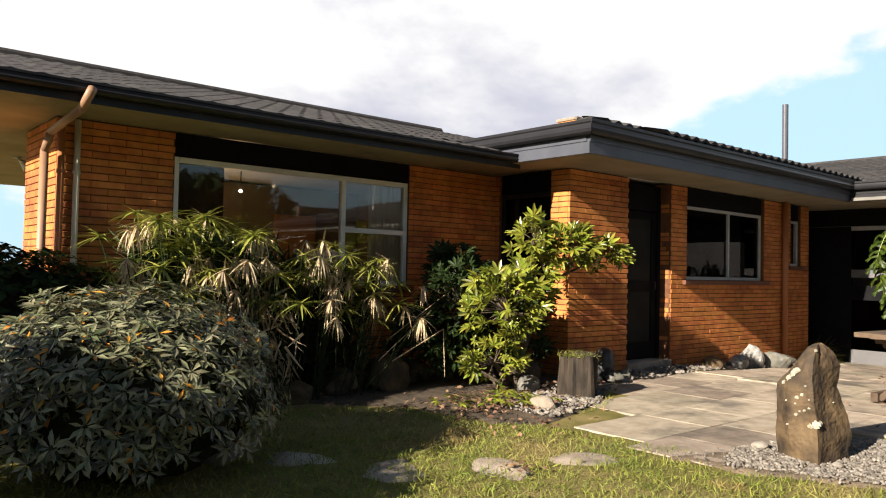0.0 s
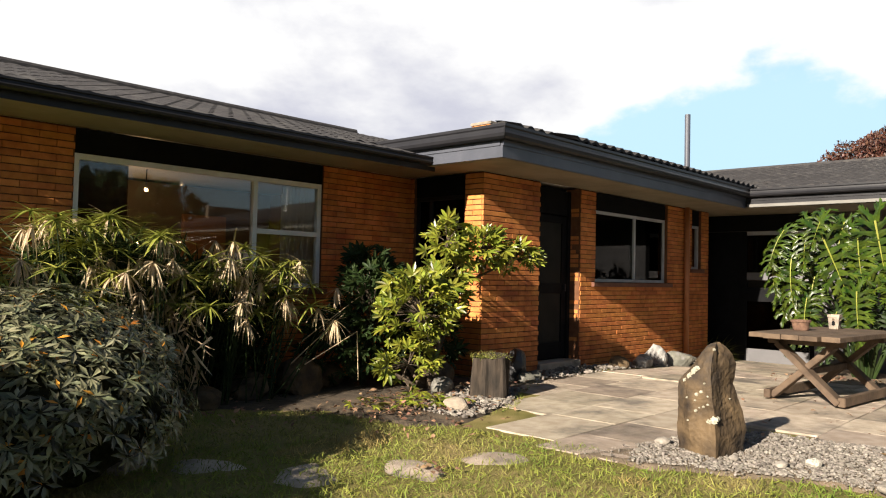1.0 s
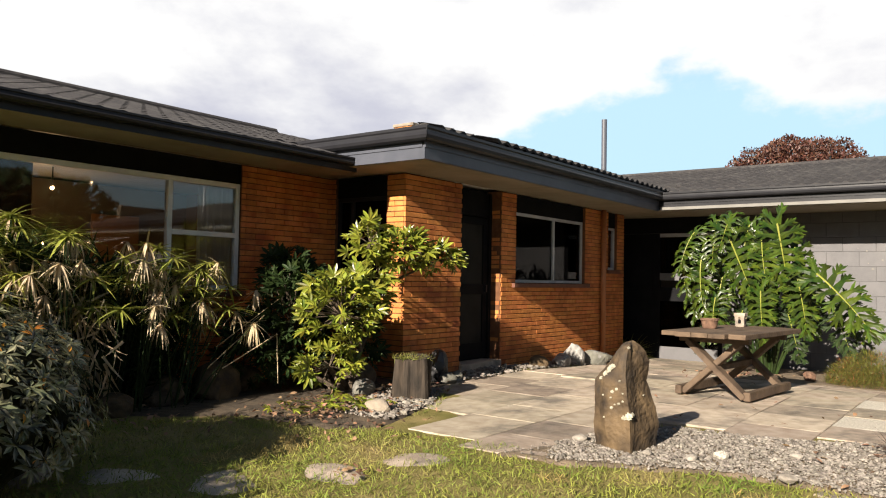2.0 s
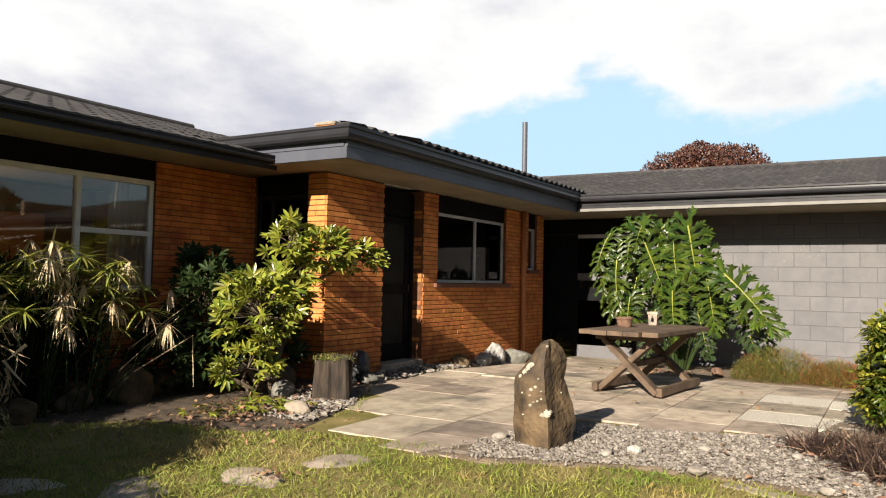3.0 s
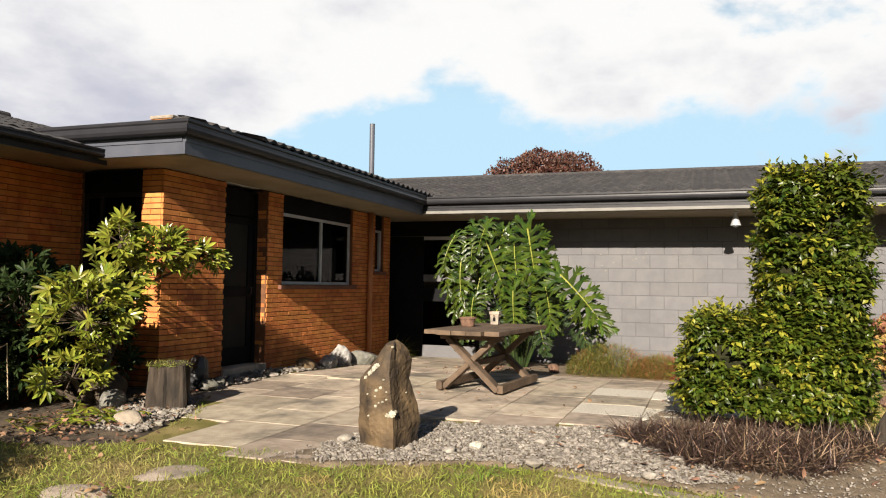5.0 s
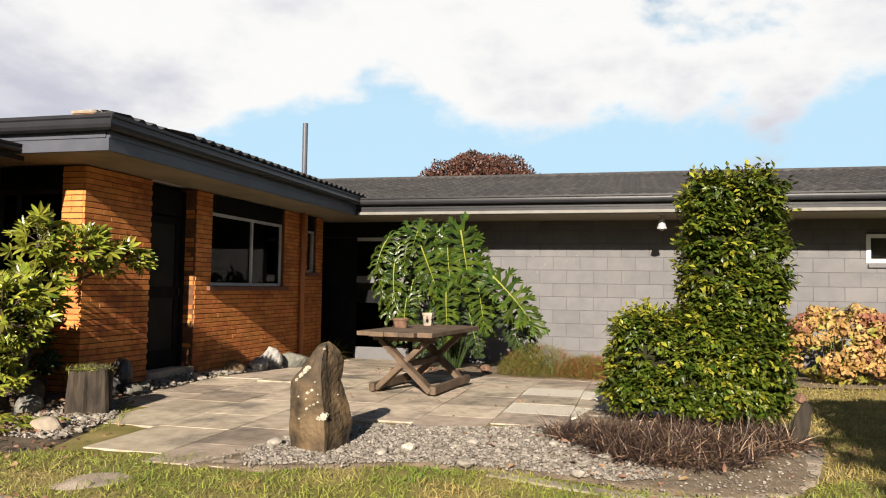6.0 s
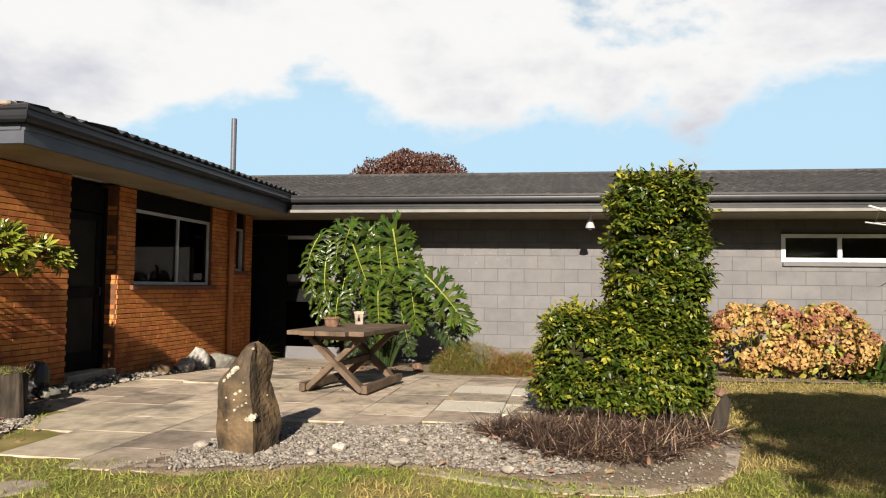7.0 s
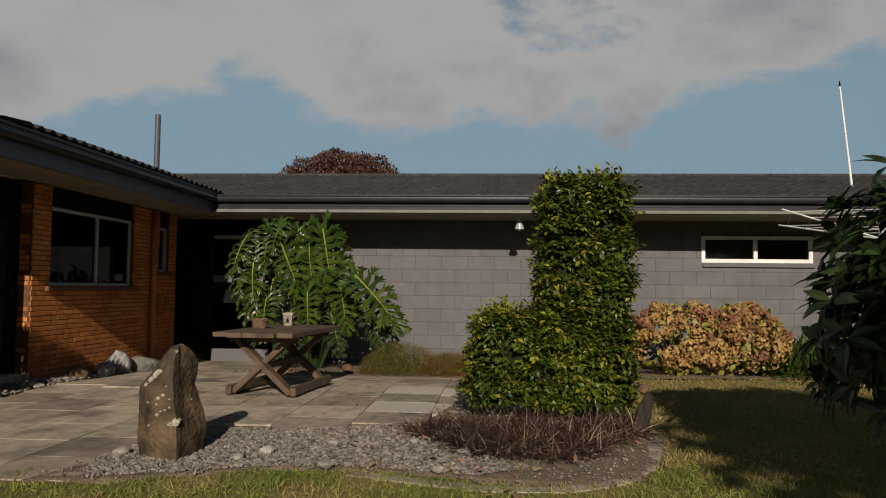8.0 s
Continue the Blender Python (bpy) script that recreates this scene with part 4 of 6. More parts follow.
def table():
    th = empty("garden_table", 8.80, 2.48, 0)
    th.rotation_euler = (0, 0, radians(-5))
    tagged(th, "weathered timber garden table with crossed legs", "table")
    n, L, W = 5, 2.0, 0.90
    rng = random.Random(2)
    for i in range(n):
        y0 = -W / 2 + W / n * i
        cut = 0.10 if i in (0, n - 1) else 0.03
        bm = bmesh.new()
        box(bm, -L / 2 + cut + rng.uniform(0, 0.015), L / 2 - cut - rng.uniform(0, 0.015), y0 + 0.003, y0 + W / n - 0.003, 0.65 + rng.uniform(-0.002, 0.002), 0.70, bevel=0.006)
        part("board", bm, WOOD, th)
    for s in (-1, 1):
        x = s * 0.56
        part("leg", beam(bmesh.new(), (x - 0.03, -0.34, 0.03), (x - 0.03, 0.27, 0.59), 0.06, 0.14, (1, 0, 0)), WOOD, th)
        part("leg", beam(bmesh.new(), (x + 0.03, 0.34, 0.03), (x + 0.03, -0.27, 0.59), 0.06, 0.14, (1, 0, 0)), WOOD, th)
        part("cleat", beam(bmesh.new(), (x, -0.38, 0.615), (x, 0.38, 0.615), 0.09, 0.07), WOOD, th)
    for y in (-0.37, 0.37):
        part("ground_rail", beam(bmesh.new(), (-0.64, y, 0.05), (0.66, y, 0.05), 0.07, 0.09), WOOD, th)
    part("stretcher", beam(bmesh.new(), (-0.56, 0, 0.31), (0.56, 0, 0.31), 0.08, 0.06), WOOD, th)
    return th


table()


def pot(x, y, z, r, h, material, label, holes=False):
    th = empty("plant_pot", x, y, z)
    tagged(th, label, "pot")
    bm = bmesh.new()
    prof = [(0.0, 0.0), (0.74, 0.0), (0.80, 0.05), (0.95, 0.78), (1.06, 0.80), (1.06, 1.0), (0.92, 1.0), (0.88, 0.72), (0.0, 0.68)]
    n = 4 if holes else 20
    rings = [[bm.verts.new((r * u * math.cos(2 * math.pi * (i + 0.5) / n), r * u * math.sin(2 * math.pi * (i + 0.5) / n), h * v)) for i in range(n)] for u, v in prof if u]
    for a, b in zip(rings, rings[1:]):
        for i in range(n):
            bm.faces.new((a[i], a[(i + 1) % n], b[(i + 1) % n], b[i]))
    bm.faces.new(rings[0][::-1]), bm.faces.new(rings[-1])
    bmesh.ops.recalc_face_normals(bm, faces=bm.faces)
    part("body", bm, material, th)
    part("soil", rod(bmesh.new(), (0, 0, h * 0.6), (0, 0, h * 0.74), r * 0.8, seg=n), DIRT, th)
    if holes:
        for a in range(4):
            c, s = math.cos(a * math.pi / 2), math.sin(a * math.pi / 2)
            part("window_hole", beam(bmesh.new(), (c * r * 0.62, s * r * 0.62, h * 0.25), (c * r * 0.62, s * r * 0.62, h * 0.6), r * 0.4, r * 0.16, (c, s, 0)), DARK, th)
    return th


pot(8.75, 2.74, 0.70, 0.10, 0.115, TERRA, "small square terracotta pot on the table")
pot(9.42, 2.58, 0.70, 0.085, 0.165, SLAB, "small pale stone lantern with openings on the table", True)

# ---- rocks ----


def rock(name, x, y, z, size, seed, material, label, cat="rock", detail=3, sharp=0.35, turn=0.0, parts=()):
    """A faceted boulder: a ball cut by random planes, then roughened."""
    rng = random.Random(seed)
    bm = bmesh.new()
    bmesh.ops.create_icosphere(bm, subdivisions=detail + 1, radius=1)
    cuts = []
    for _ in range(9):
        d = Vector((rng.gauss(0, 1), rng.gauss(0, 1), rng.gauss(0, 0.7))).normalized()
        cuts.append((d, rng.uniform(0.62, 0.9)))
    for v in bm.verts:
        for d, k in cuts:
            over = v.co.dot(d) - k
            if over > 0:
                v.co -= d * over
        v.co += v.co.normalized() * (noise.noise(v.co * 2.3 + Vector((seed, 0, 0))) * 0.10 * sharp * 2 + noise.noise(v.co * 7 + Vector((seed, 3, 0))) * 0.03)
        v.co = Vector((v.co.x * size[0], v.co.y * size[1], v.co.z * size[2]))
    ob = part(name, bm, material, smooth=False)
    ob.location = (x, y, z)
    ob.rotation_euler = (0, 0, turn)
    return tagged(ob, label, cat)


def standing_rock():
    th = empty("standing_stone", 5.30, 2.26, 0)
    tagged(th, "tall upright brown rock with pale lichen patches", "rock")
    th.rotation_euler = (0, 0, radians(-68))
    th.scale = (0.94, 0.94, 0.95)
    bm = bmesh.new()
    # local x runs across the face to the right, -y towards the lawn; an upright arris parts the two front faces
    # rows: height, left edge, arris x, arris y, right edge
    rows = [(-0.10, -0.225, 0.03, -0.23, 0.22), (0.05, -0.235, 0.03, -0.24, 0.232), (0.16, -0.25, 0.028, -0.235, 0.25), (0.30, -0.25, 0.02, -0.22, 0.222), (0.42, -0.25, 0.0, -0.20, 0.178), (0.50, -0.255, -0.005, -0.185, 0.152),
            (0.565, -0.215, -0.012, -0.165, 0.158), (0.66, -0.135, -0.010, -0.14, 0.160), (0.735, -0.085, 0.0, -0.115, 0.138), (0.785, -0.045, 0.015, -0.085, 0.095), (0.80, -0.02, 0.02, -0.06, 0.07)]
    rings = []
    for z, xl, xa, ya, xr in rows:
        k = max(0.25, 1 - max(0, z - 0.5) * 2)
        yl, yr, yb = 0.03 * k, 0.13 * k, 0.20 * k
        ring = [(xl, yl), (xl * 0.62 + xa * 0.38 - 0.012, yl * 0.55 + ya * 0.45 - 0.012), (xa, ya), (xa * 0.6 + xr * 0.4 - 0.004, ya * 0.6 + yr * 0.4), (xr, yr), (xr * 0.6, yb), (xl * 0.6, yb * 0.9)]
        rings.append([bm.verts.new((x, y, z)) for x, y in ring])
    n = 7
    for a, b in zip(rings, rings[1:]):
        for i in range(n):
            bm.faces.new((a[i], a[(i + 1) % n], b[(i + 1) % n], b[i]))
    bm.faces.new(rings[-1]), bm.faces.new(rings[0][::-1])
    bmesh.ops.subdivide_edges(bm, edges=bm.edges, cuts=5, use_grid_fill=True)
    for v in bm.verts:
        x, y, z = v.co
        # a cleft runs down from the top just behind the arris
        g = math.exp(-((x - 0.045) / 0.014) ** 2) * (1 if y < 0.02 else 0) * max(0, min(1, (z - 0.60) * 8))
        d = Vector((x, y, 0.0)).normalized()
        v.co += d * (0.022 * noise.noise(Vector((x * 5, y * 5, z * 2.2))) + 0.007 * noise.noise(Vector((x * 14, y * 14, z * 6))) + 0.006 * noise.noise(v.co * 30) - 0.014 * g)
        v.co.z += 0.03 * noise.noise(Vector((x * 9, y * 9, 4))) * max(0, min(1, (z - 0.55) * 6))
    tree_ = BVHTree.FromBMesh(bm)
    part("stone", bm, ROCK, th)
    spots = [(-0.135, 0.60, 0.055), (-0.115, 0.62, 0.045), (-0.165, 0.565, 0.045), (-0.20, 0.525, 0.03), (0.015, 0.265, 0.055), (0.04, 0.275, 0.04), (-0.02, 0.25, 0.035), (-0.11, 0.435, 0.026), (-0.078, 0.458, 0.022), (-0.18, 0.402, 0.014), (-0.115, 0.315, 0.022), (-0.055, 0.52, 0.015), (-0.06, 0.35, 0.018), (-0.03, 0.37, 0.016), (-0.09, 0.34, 0.012), (0.12, 0.40, 0.012), (-0.17, 0.235, 0.014), (0.01, 0.77, 0.02), (-0.12, 0.39, 0.014), (-0.03, 0.43, 0.012)]
    for x, z, r in spots:
        r *= 0.62
        hit, nrm, _, _ = tree_.ray_cast(Vector((x, -1, z)), Vector((0, 1, 0)))
        if hit is None:
            continue
        bm = bmesh.new()
        bmesh.ops.create_icosphere(bm, subdivisions=3, radius=1)
        for v in bm.verts:
            k = 1 + 0.55 * noise.noise(Vector((v.co.x, v.co.y, 0)) * 2.4 + Vector((x * 50, z * 50, 0)))
            v.co = Vector((v.co.x * r * k, v.co.y * r * 0.8 * k, v.co.z * 0.010 + 0.005 * noise.noise(v.co * 6)))
        o = part("lichen_patch", bm, LICHEN, th, "crusty cream lichen")
        o.matrix_basis = Matrix.Translation(hit) @ nrm.to_track_quat("Z", "Y").to_matrix().to_4x4()


standing_rock()


def stump():
    th = empty("tree_stump", 6.05, 4.92, 0)
    tagged(th, "weathered cut log standing as a stump", "stump")
    bm = bmesh.new()
    n, rows = 40, 9
    rings = []
    for j in range(rows):
        z = -0.05 + 0.45 * j / (rows - 1)
        rings.append([bm.verts.new(((0.20 + 0.010 * math.cos(4 * a + 1) + 0.07 * noise.noise((math.cos(a) * 2.2, math.sin(a) * 2.2, z * 0.8)) + 0.03 * noise.noise((math.cos(a) * 7, math.sin(a) * 7, z * 1.5))) * (1.03 - 0.06 * j / rows) * math.cos(a),
                                     (0.20 + 0.010 * math.cos(4 * a + 1) + 0.07 * noise.noise((math.cos(a) * 2.2, math.sin(a) * 2.2, z * 0.8)) + 0.03 * noise.noise((math.cos(a) * 7, math.sin(a) * 7, z * 1.5))) * (1.03 - 0.06 * j / rows) * math.sin(a), z + (0.015 * math.cos(a) if j == rows - 1 else 0))) for a in (2 * math.pi * i / n for i in range(n))])
    for a, b in zip(rings, rings[1:]):
        for i in range(n):
            bm.faces.new((a[i], a[(i + 1) % n], b[(i + 1) % n], b[i]))
    bm.faces.new(rings[-1])
    part("trunk", bm, STUMPM, th)
    rng = np.random.default_rng(8)
    k = 420
    r, a = 0.2 * np.sqrt(rng.random(k)), rng.uniform(0, 6.28, k)
    P = np.stack([r * np.cos(a), r * np.sin(a), np.full(k, 0.39)], 1)
    scatter("moss", L_BLADE, P, dirs(rng, k, 0.7), dirs(rng, k, 0.3), rng.uniform(0.03, 0.06, k), HEATHER, th, rng.uniform(0.10, 0.2, k))


stump()
rock("boulder", 7.20, 5.45, 0.16, (0.15, 0.16, 0.21), 4, mat("black_stone", (0.03, 0.03, 0.032), (0.06, 0.06, 0.062), 6, 0.3, 0.2, 30), "glossy black boulder beside the door", sharp=0.2)
for i, (x, y, s, m, lab) in enumerate([
        (7.15, 5.25, (0.13, 0.11, 0.08), PALEROCK, "rounded grey stone near the stump"), (7.45, 5.35, (0.09, 0.08, 0.07), PALEROCK, "small pale round stone near the door"),
        (7.62, 5.48, (0.10, 0.07, 0.06), STUMPM, "small brown stone near the door"),
        (9.55, 5.42, (0.17, 0.14, 0.11), ROCK, "dark grey rock at the foot of the brick wall"), (10.25, 5.42, (0.32, 0.17, 0.12), WHITEROCK, "pale weathered rock at the wall"),
        (10.75, 5.50, (0.24, 0.14, 0.22), WHITEROCK, "jagged pale driftwood-like rock"), (11.2, 5.3, (0.30, 0.2, 0.17), PALEROCK, "rounded grey-green boulder at the wall"),
        (11.0, 5.6, (0.06, 0.06, 0.07), SLAB_PALE, "small cream stone on the rocks"), (11.9, 5.5, (0.15, 0.1, 0.1), TERRA, "small reddish stone by the downpipe"),
        (5.19, 4.60, (0.14, 0.09, 0.075), SLAB, "pale angular stone on the gravel"), (6.10, 5.72, (0.24, 0.12, 0.26), ROCK, "upright mossy rock below the shrub"),
        (5.80, 5.35, (0.16, 0.12, 0.12), PALEROCK, "pale rock below the shrub"), (4.16, 6.45, (0.38, 0.24, 0.17), ROCK, "large dark rock edging the bed"),
        (4.68, 6.30, (0.26, 0.22, 0.24), ROCK, "large dark rock edging the bed"), (5.20, 6.55, (0.27, 0.18, 0.17), ROCK, "grey rock edging the bed"),
        (3.55, 6.2, (0.3, 0.2, 0.12), ROCK, "low dark rock edging the bed"), (11.25, 0.15, (0.16, 0.12, 0.13), SLAB_PALE, "white stone beside the heather"), (11.6, 2.25, (0.10, 0.09, 0.09), TERRA, "small orange stone beside the heather")]):
    rock("boulder", x, y, zg(x) + s[2] * 0.45 + (0.12 if lab.startswith("small cream") else 0), s, 20 + i, m, lab, detail=2, turn=i * 0.9)
sl = rock("timber_offcut", 6.60, -1.28, 0.14, (0.05, 0.08, 0.20), 77, STUMPM, "grey upright slab of stone beside the hedge")
sl.rotation_euler = (0.35, 0.1, 0.3)
rock("brick_piece", 6.75, -1.32, 0.34, (0.05, 0.05, 0.05), 78, TERRA, "small orange stone beside the hedge", detail=2)
# flat stepping stones in the lawn
for i, (x, y, a, b) in enumerate([(2.88, 3.75, 0.34, 0.26), (3.42, 3.36, 0.38, 0.22), (2.50, 4.32, 0.36, 0.22), (4.02, 3.25, 0.34, 0.22), (2.06, 5.35, 0.42, 0.28), (2.2, 4.75, 0.34, 0.25), (2.75, 5.75, 0.4, 0.18)]):
    st = rock("stepping_stone", x, y, -0.048, (a, b, 0.048), 40 + i, SLAB, "flat irregular stepping stone sunk in the lawn", "stepping stone", turn=0.5 + i * 0.7, detail=3, sharp=0.2)
    st["group"] = "stepping stones"


def paint_marks():
    """Small chips where the pale undercoat shows on the block wall."""
    rng = random.Random(77)
    th = empty("paint_chip", XG, 1.2, 1.7)
    tagged(th, "small pale paint chips on the grey block wall", "paint mark")
    for k in range(16):
        bm = bmesh.new()
        y, z, r = rng.gauss(0, 0.45), rng.gauss(0.0, 0.13), rng.uniform(0.006, 0.022)
        ring = [bm.verts.new((-0.010, y + r * math.cos(a) * rng.uniform(0.5, 1.3), z + r * math.sin(a) * rng.uniform(0.5, 1.3))) for a in (i * 0.785 for i in range(8))]
        back = [bm.verts.new((0.004, v.co.y, v.co.z)) for v in ring]
        bm.faces.new(ring)
        for i in range(8):
            bm.faces.new((ring[i], back[i], back[(i + 1) % 8], ring[(i + 1) % 8]))
        part("chip", bm, STRIP, th)


paint_marks()

# ---- plants ----


def papyrus():
    rng = np.random.default_rng(21)
    th = empty("umbrella_sedge", 3.4, 6.35, 0)
    tagged(th, "tall umbrella sedge clump, green heads and dry drooping ones", "plant")
    o = np.array((3.4, 6.35, 0))
    PG, AG, NG, SG, PD, AD, ND, SD = [], [], [], [], [], [], [], []
    bm = bmesh.new()
    for i in range(165):
        bx, by = rng.uniform(2.2, 4.4), rng.uniform(6.05, 6.7)
        top = 1.72 - 0.30 * max(0, bx - 3.0) - 0.28 * abs(by - 6.4)
        h = top * rng.uniform(0.55, 1.0)
        lean = np.array((rng.normal((bx - 3.3) * 0.28, 0.16), rng.normal(-0.10, 0.14)))
        tip = np.array((bx + lean[0], by + lean[1], h)) - o
        if tip[1] + o[1] > 6.95:
            tip[1] = 6.95 - o[1]
        rod(bm, (bx - o[0], by - o[1], -0.05), tuple(tip), 0.007, 0.004, 5)
        dry = rng.random() < 0.38
        k = 22
        a = rng.uniform(0, 6.28) + np.arange(k) * 6.283 / k + rng.normal(0, 0.1, k)
        rise = rng.normal(-0.8 if dry else 0.0, 0.55 if dry else 0.28, k)
        al = np.stack([np.cos(a), np.sin(a), rise], 1)
        al[:, :2] *= (0.7 if dry else 1)
        nn = np.stack([-0.3 * np.cos(a), -0.3 * np.sin(a), np.ones(k)], 1)
        s = rng.uniform(0.12, 0.26, k) if dry else rng.uniform(0.18, 0.33, k)
        for L, v in ((PD if dry else PG, np.repeat(tip[None], k, 0)), (AD if dry else AG, al), (ND if dry else NG, nn), (SD if dry else SG, s)):
            L.append(v)
    tm = strip_leaf(4, lambda t: 0.042 * (1 - t ** 2) + 0.004, 0.20, 0.3)
    scatter("green_head", tm, np.concatenate(PG), np.concatenate(AG), np.concatenate(NG), np.concatenate(SG), PAPY, th)
    scatter("dry_head", tm, np.concatenate(PD), np.concatenate(AD), np.concatenate(ND), np.concatenate(SD), PAPY_DRY, th)
    # stems take the dark leaf colour for the shade low in the clump
    tagged(part("stem", bm, FATSIA_DK, th), kind="stuff")
    # hanging dead leaves at the foot
    k = 420
    P = np.stack([rng.uniform(2.5, 3.5, k), rng.uniform(5.95, 6.5, k), rng.uniform(0.25, 1.0, k)], 1) - o
    A = dirs(rng, k, -1.6)
    scatter("dead_leaves", tm, P, A, dirs(rng, k), rng.uniform(0.15, 0.3, k), PAPY_DRY, th)
    # dense growth behind, its shade painted in with the dark leaf colour
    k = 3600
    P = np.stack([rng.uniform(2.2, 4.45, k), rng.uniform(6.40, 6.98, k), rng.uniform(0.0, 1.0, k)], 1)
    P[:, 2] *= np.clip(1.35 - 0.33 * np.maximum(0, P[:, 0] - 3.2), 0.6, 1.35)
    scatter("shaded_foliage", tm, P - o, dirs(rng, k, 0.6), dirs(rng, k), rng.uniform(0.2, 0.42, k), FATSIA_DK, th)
    # a few bare stalks leaning out over the bed
    bm = bmesh.new()
    for a, b in (((4.6, 6.2, 0.5), (5.25, 6.0, 1.0)), ((4.6, 6.1, 0.3), (5.1, 5.9, 0.62)), ((5.1, 5.9, 0.62), (5.13, 5.9, 0.12)), ((4.5, 6.2, 0.3), (5.1, 6.1, 0.8))):
        rod(bm, Vector(a) - Vector(o), Vector(b) - Vector(o), 0.006, 0.004, 5)
    part("bent_stalk", bm, PAPY_DRY, th)


papyrus()


def palmate(angles=(-1.7, -0.95, -0.32, 0.32, 0.95, 1.7)):
    """A leaf of broad blunt lobes spread like a hand, 1 long."""
    v, f = [], []
    for k, a in enumerate(angles):
        L = 0.62 + 0.22 * math.cos(a)
        n0 = len(v)
        c, s = math.cos(a), math.sin(a)
        for i in range(5):
            t = i / 4
            w = (0.04, 0.085, 0.105, 0.10, 0.02)[i]
            for q in (-w, 0, w):
                x, y = s * t * L + c * q, c * t * L - s * q
                v.append((x, y + 0.2, -0.20 * (t * L) ** 2 + abs(q) * 0.45 + 0.004 * k))
        for i in range(4):
            b = n0 + 3 * i
            f += [(b, b + 1, b + 4, b + 3), (b + 1, b + 2, b + 5, b + 4)]
    return np.array(v), np.array(f)


def fatsia():
    rng = np.random.default_rng(31)
    th = empty("glossy_shrub", 6.0, 5.75, 0)
    tagged(th, "open shrub with glossy light green lobed leaves by the pier", "shrub")
    o = np.array((6.0, 5.75, 0))
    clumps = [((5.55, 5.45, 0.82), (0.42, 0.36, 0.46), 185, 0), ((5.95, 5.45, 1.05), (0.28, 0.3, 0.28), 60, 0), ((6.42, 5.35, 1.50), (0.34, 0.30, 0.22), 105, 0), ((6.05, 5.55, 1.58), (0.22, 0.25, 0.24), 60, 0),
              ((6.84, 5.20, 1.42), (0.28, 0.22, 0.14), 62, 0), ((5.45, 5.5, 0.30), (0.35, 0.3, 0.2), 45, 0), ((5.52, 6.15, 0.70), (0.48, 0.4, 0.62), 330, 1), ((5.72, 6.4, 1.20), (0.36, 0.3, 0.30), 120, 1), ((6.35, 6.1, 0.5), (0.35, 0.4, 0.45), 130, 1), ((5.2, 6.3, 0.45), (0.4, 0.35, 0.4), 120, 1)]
    tm = palmate()
    bm = rod(bmesh.new(), (-0.02, 0.0, -0.05), (0.05, -0.12, 0.46), 0.040, 0.032, 8)
    out = {0: [], 1: []}
    for c, r, n, dk in clumps:
        d = dirs(rng, n, 0.35)
        p = np.array(c) + d * np.array(r) * (0.55 + 0.45 * rng.random((n, 1)))
        out[dk].append((p - o, d))
        c2 = Vector(np.array(c) - o)
        high = c[2] > 1.3 and not dk
        base = Vector((0.05, -0.12, 0.45)) if high else Vector((rng.uniform(-0.25, 0.1), rng.uniform(-0.1, 0.15), -0.05))
        mid = Vector((0.28, -0.22, 1.12)) if high else base.lerp(c2, 0.55) + Vector((rng.uniform(-0.08, 0.08), rng.uniform(-0.08, 0.08), 0.05))
        rod(bm, base, mid, 0.030, 0.020, 7), rod(bm, mid, c2, 0.016, 0.009, 7)
        for q in p[:: 3]:
            rod(bm, c2, Vector(q - o), 0.006, 0.004, 5)
    # clumps flagged 1 have their shade painted in with the dark leaf
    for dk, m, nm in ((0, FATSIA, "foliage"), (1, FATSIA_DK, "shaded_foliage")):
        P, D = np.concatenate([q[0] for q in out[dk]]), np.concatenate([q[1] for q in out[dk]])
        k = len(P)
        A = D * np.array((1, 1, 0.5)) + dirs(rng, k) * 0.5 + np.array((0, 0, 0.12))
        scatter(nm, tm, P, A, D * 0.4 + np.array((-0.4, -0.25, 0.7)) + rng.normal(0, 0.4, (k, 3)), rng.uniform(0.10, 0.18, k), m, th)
    part("stem", bm, BARK, th)


fatsia()


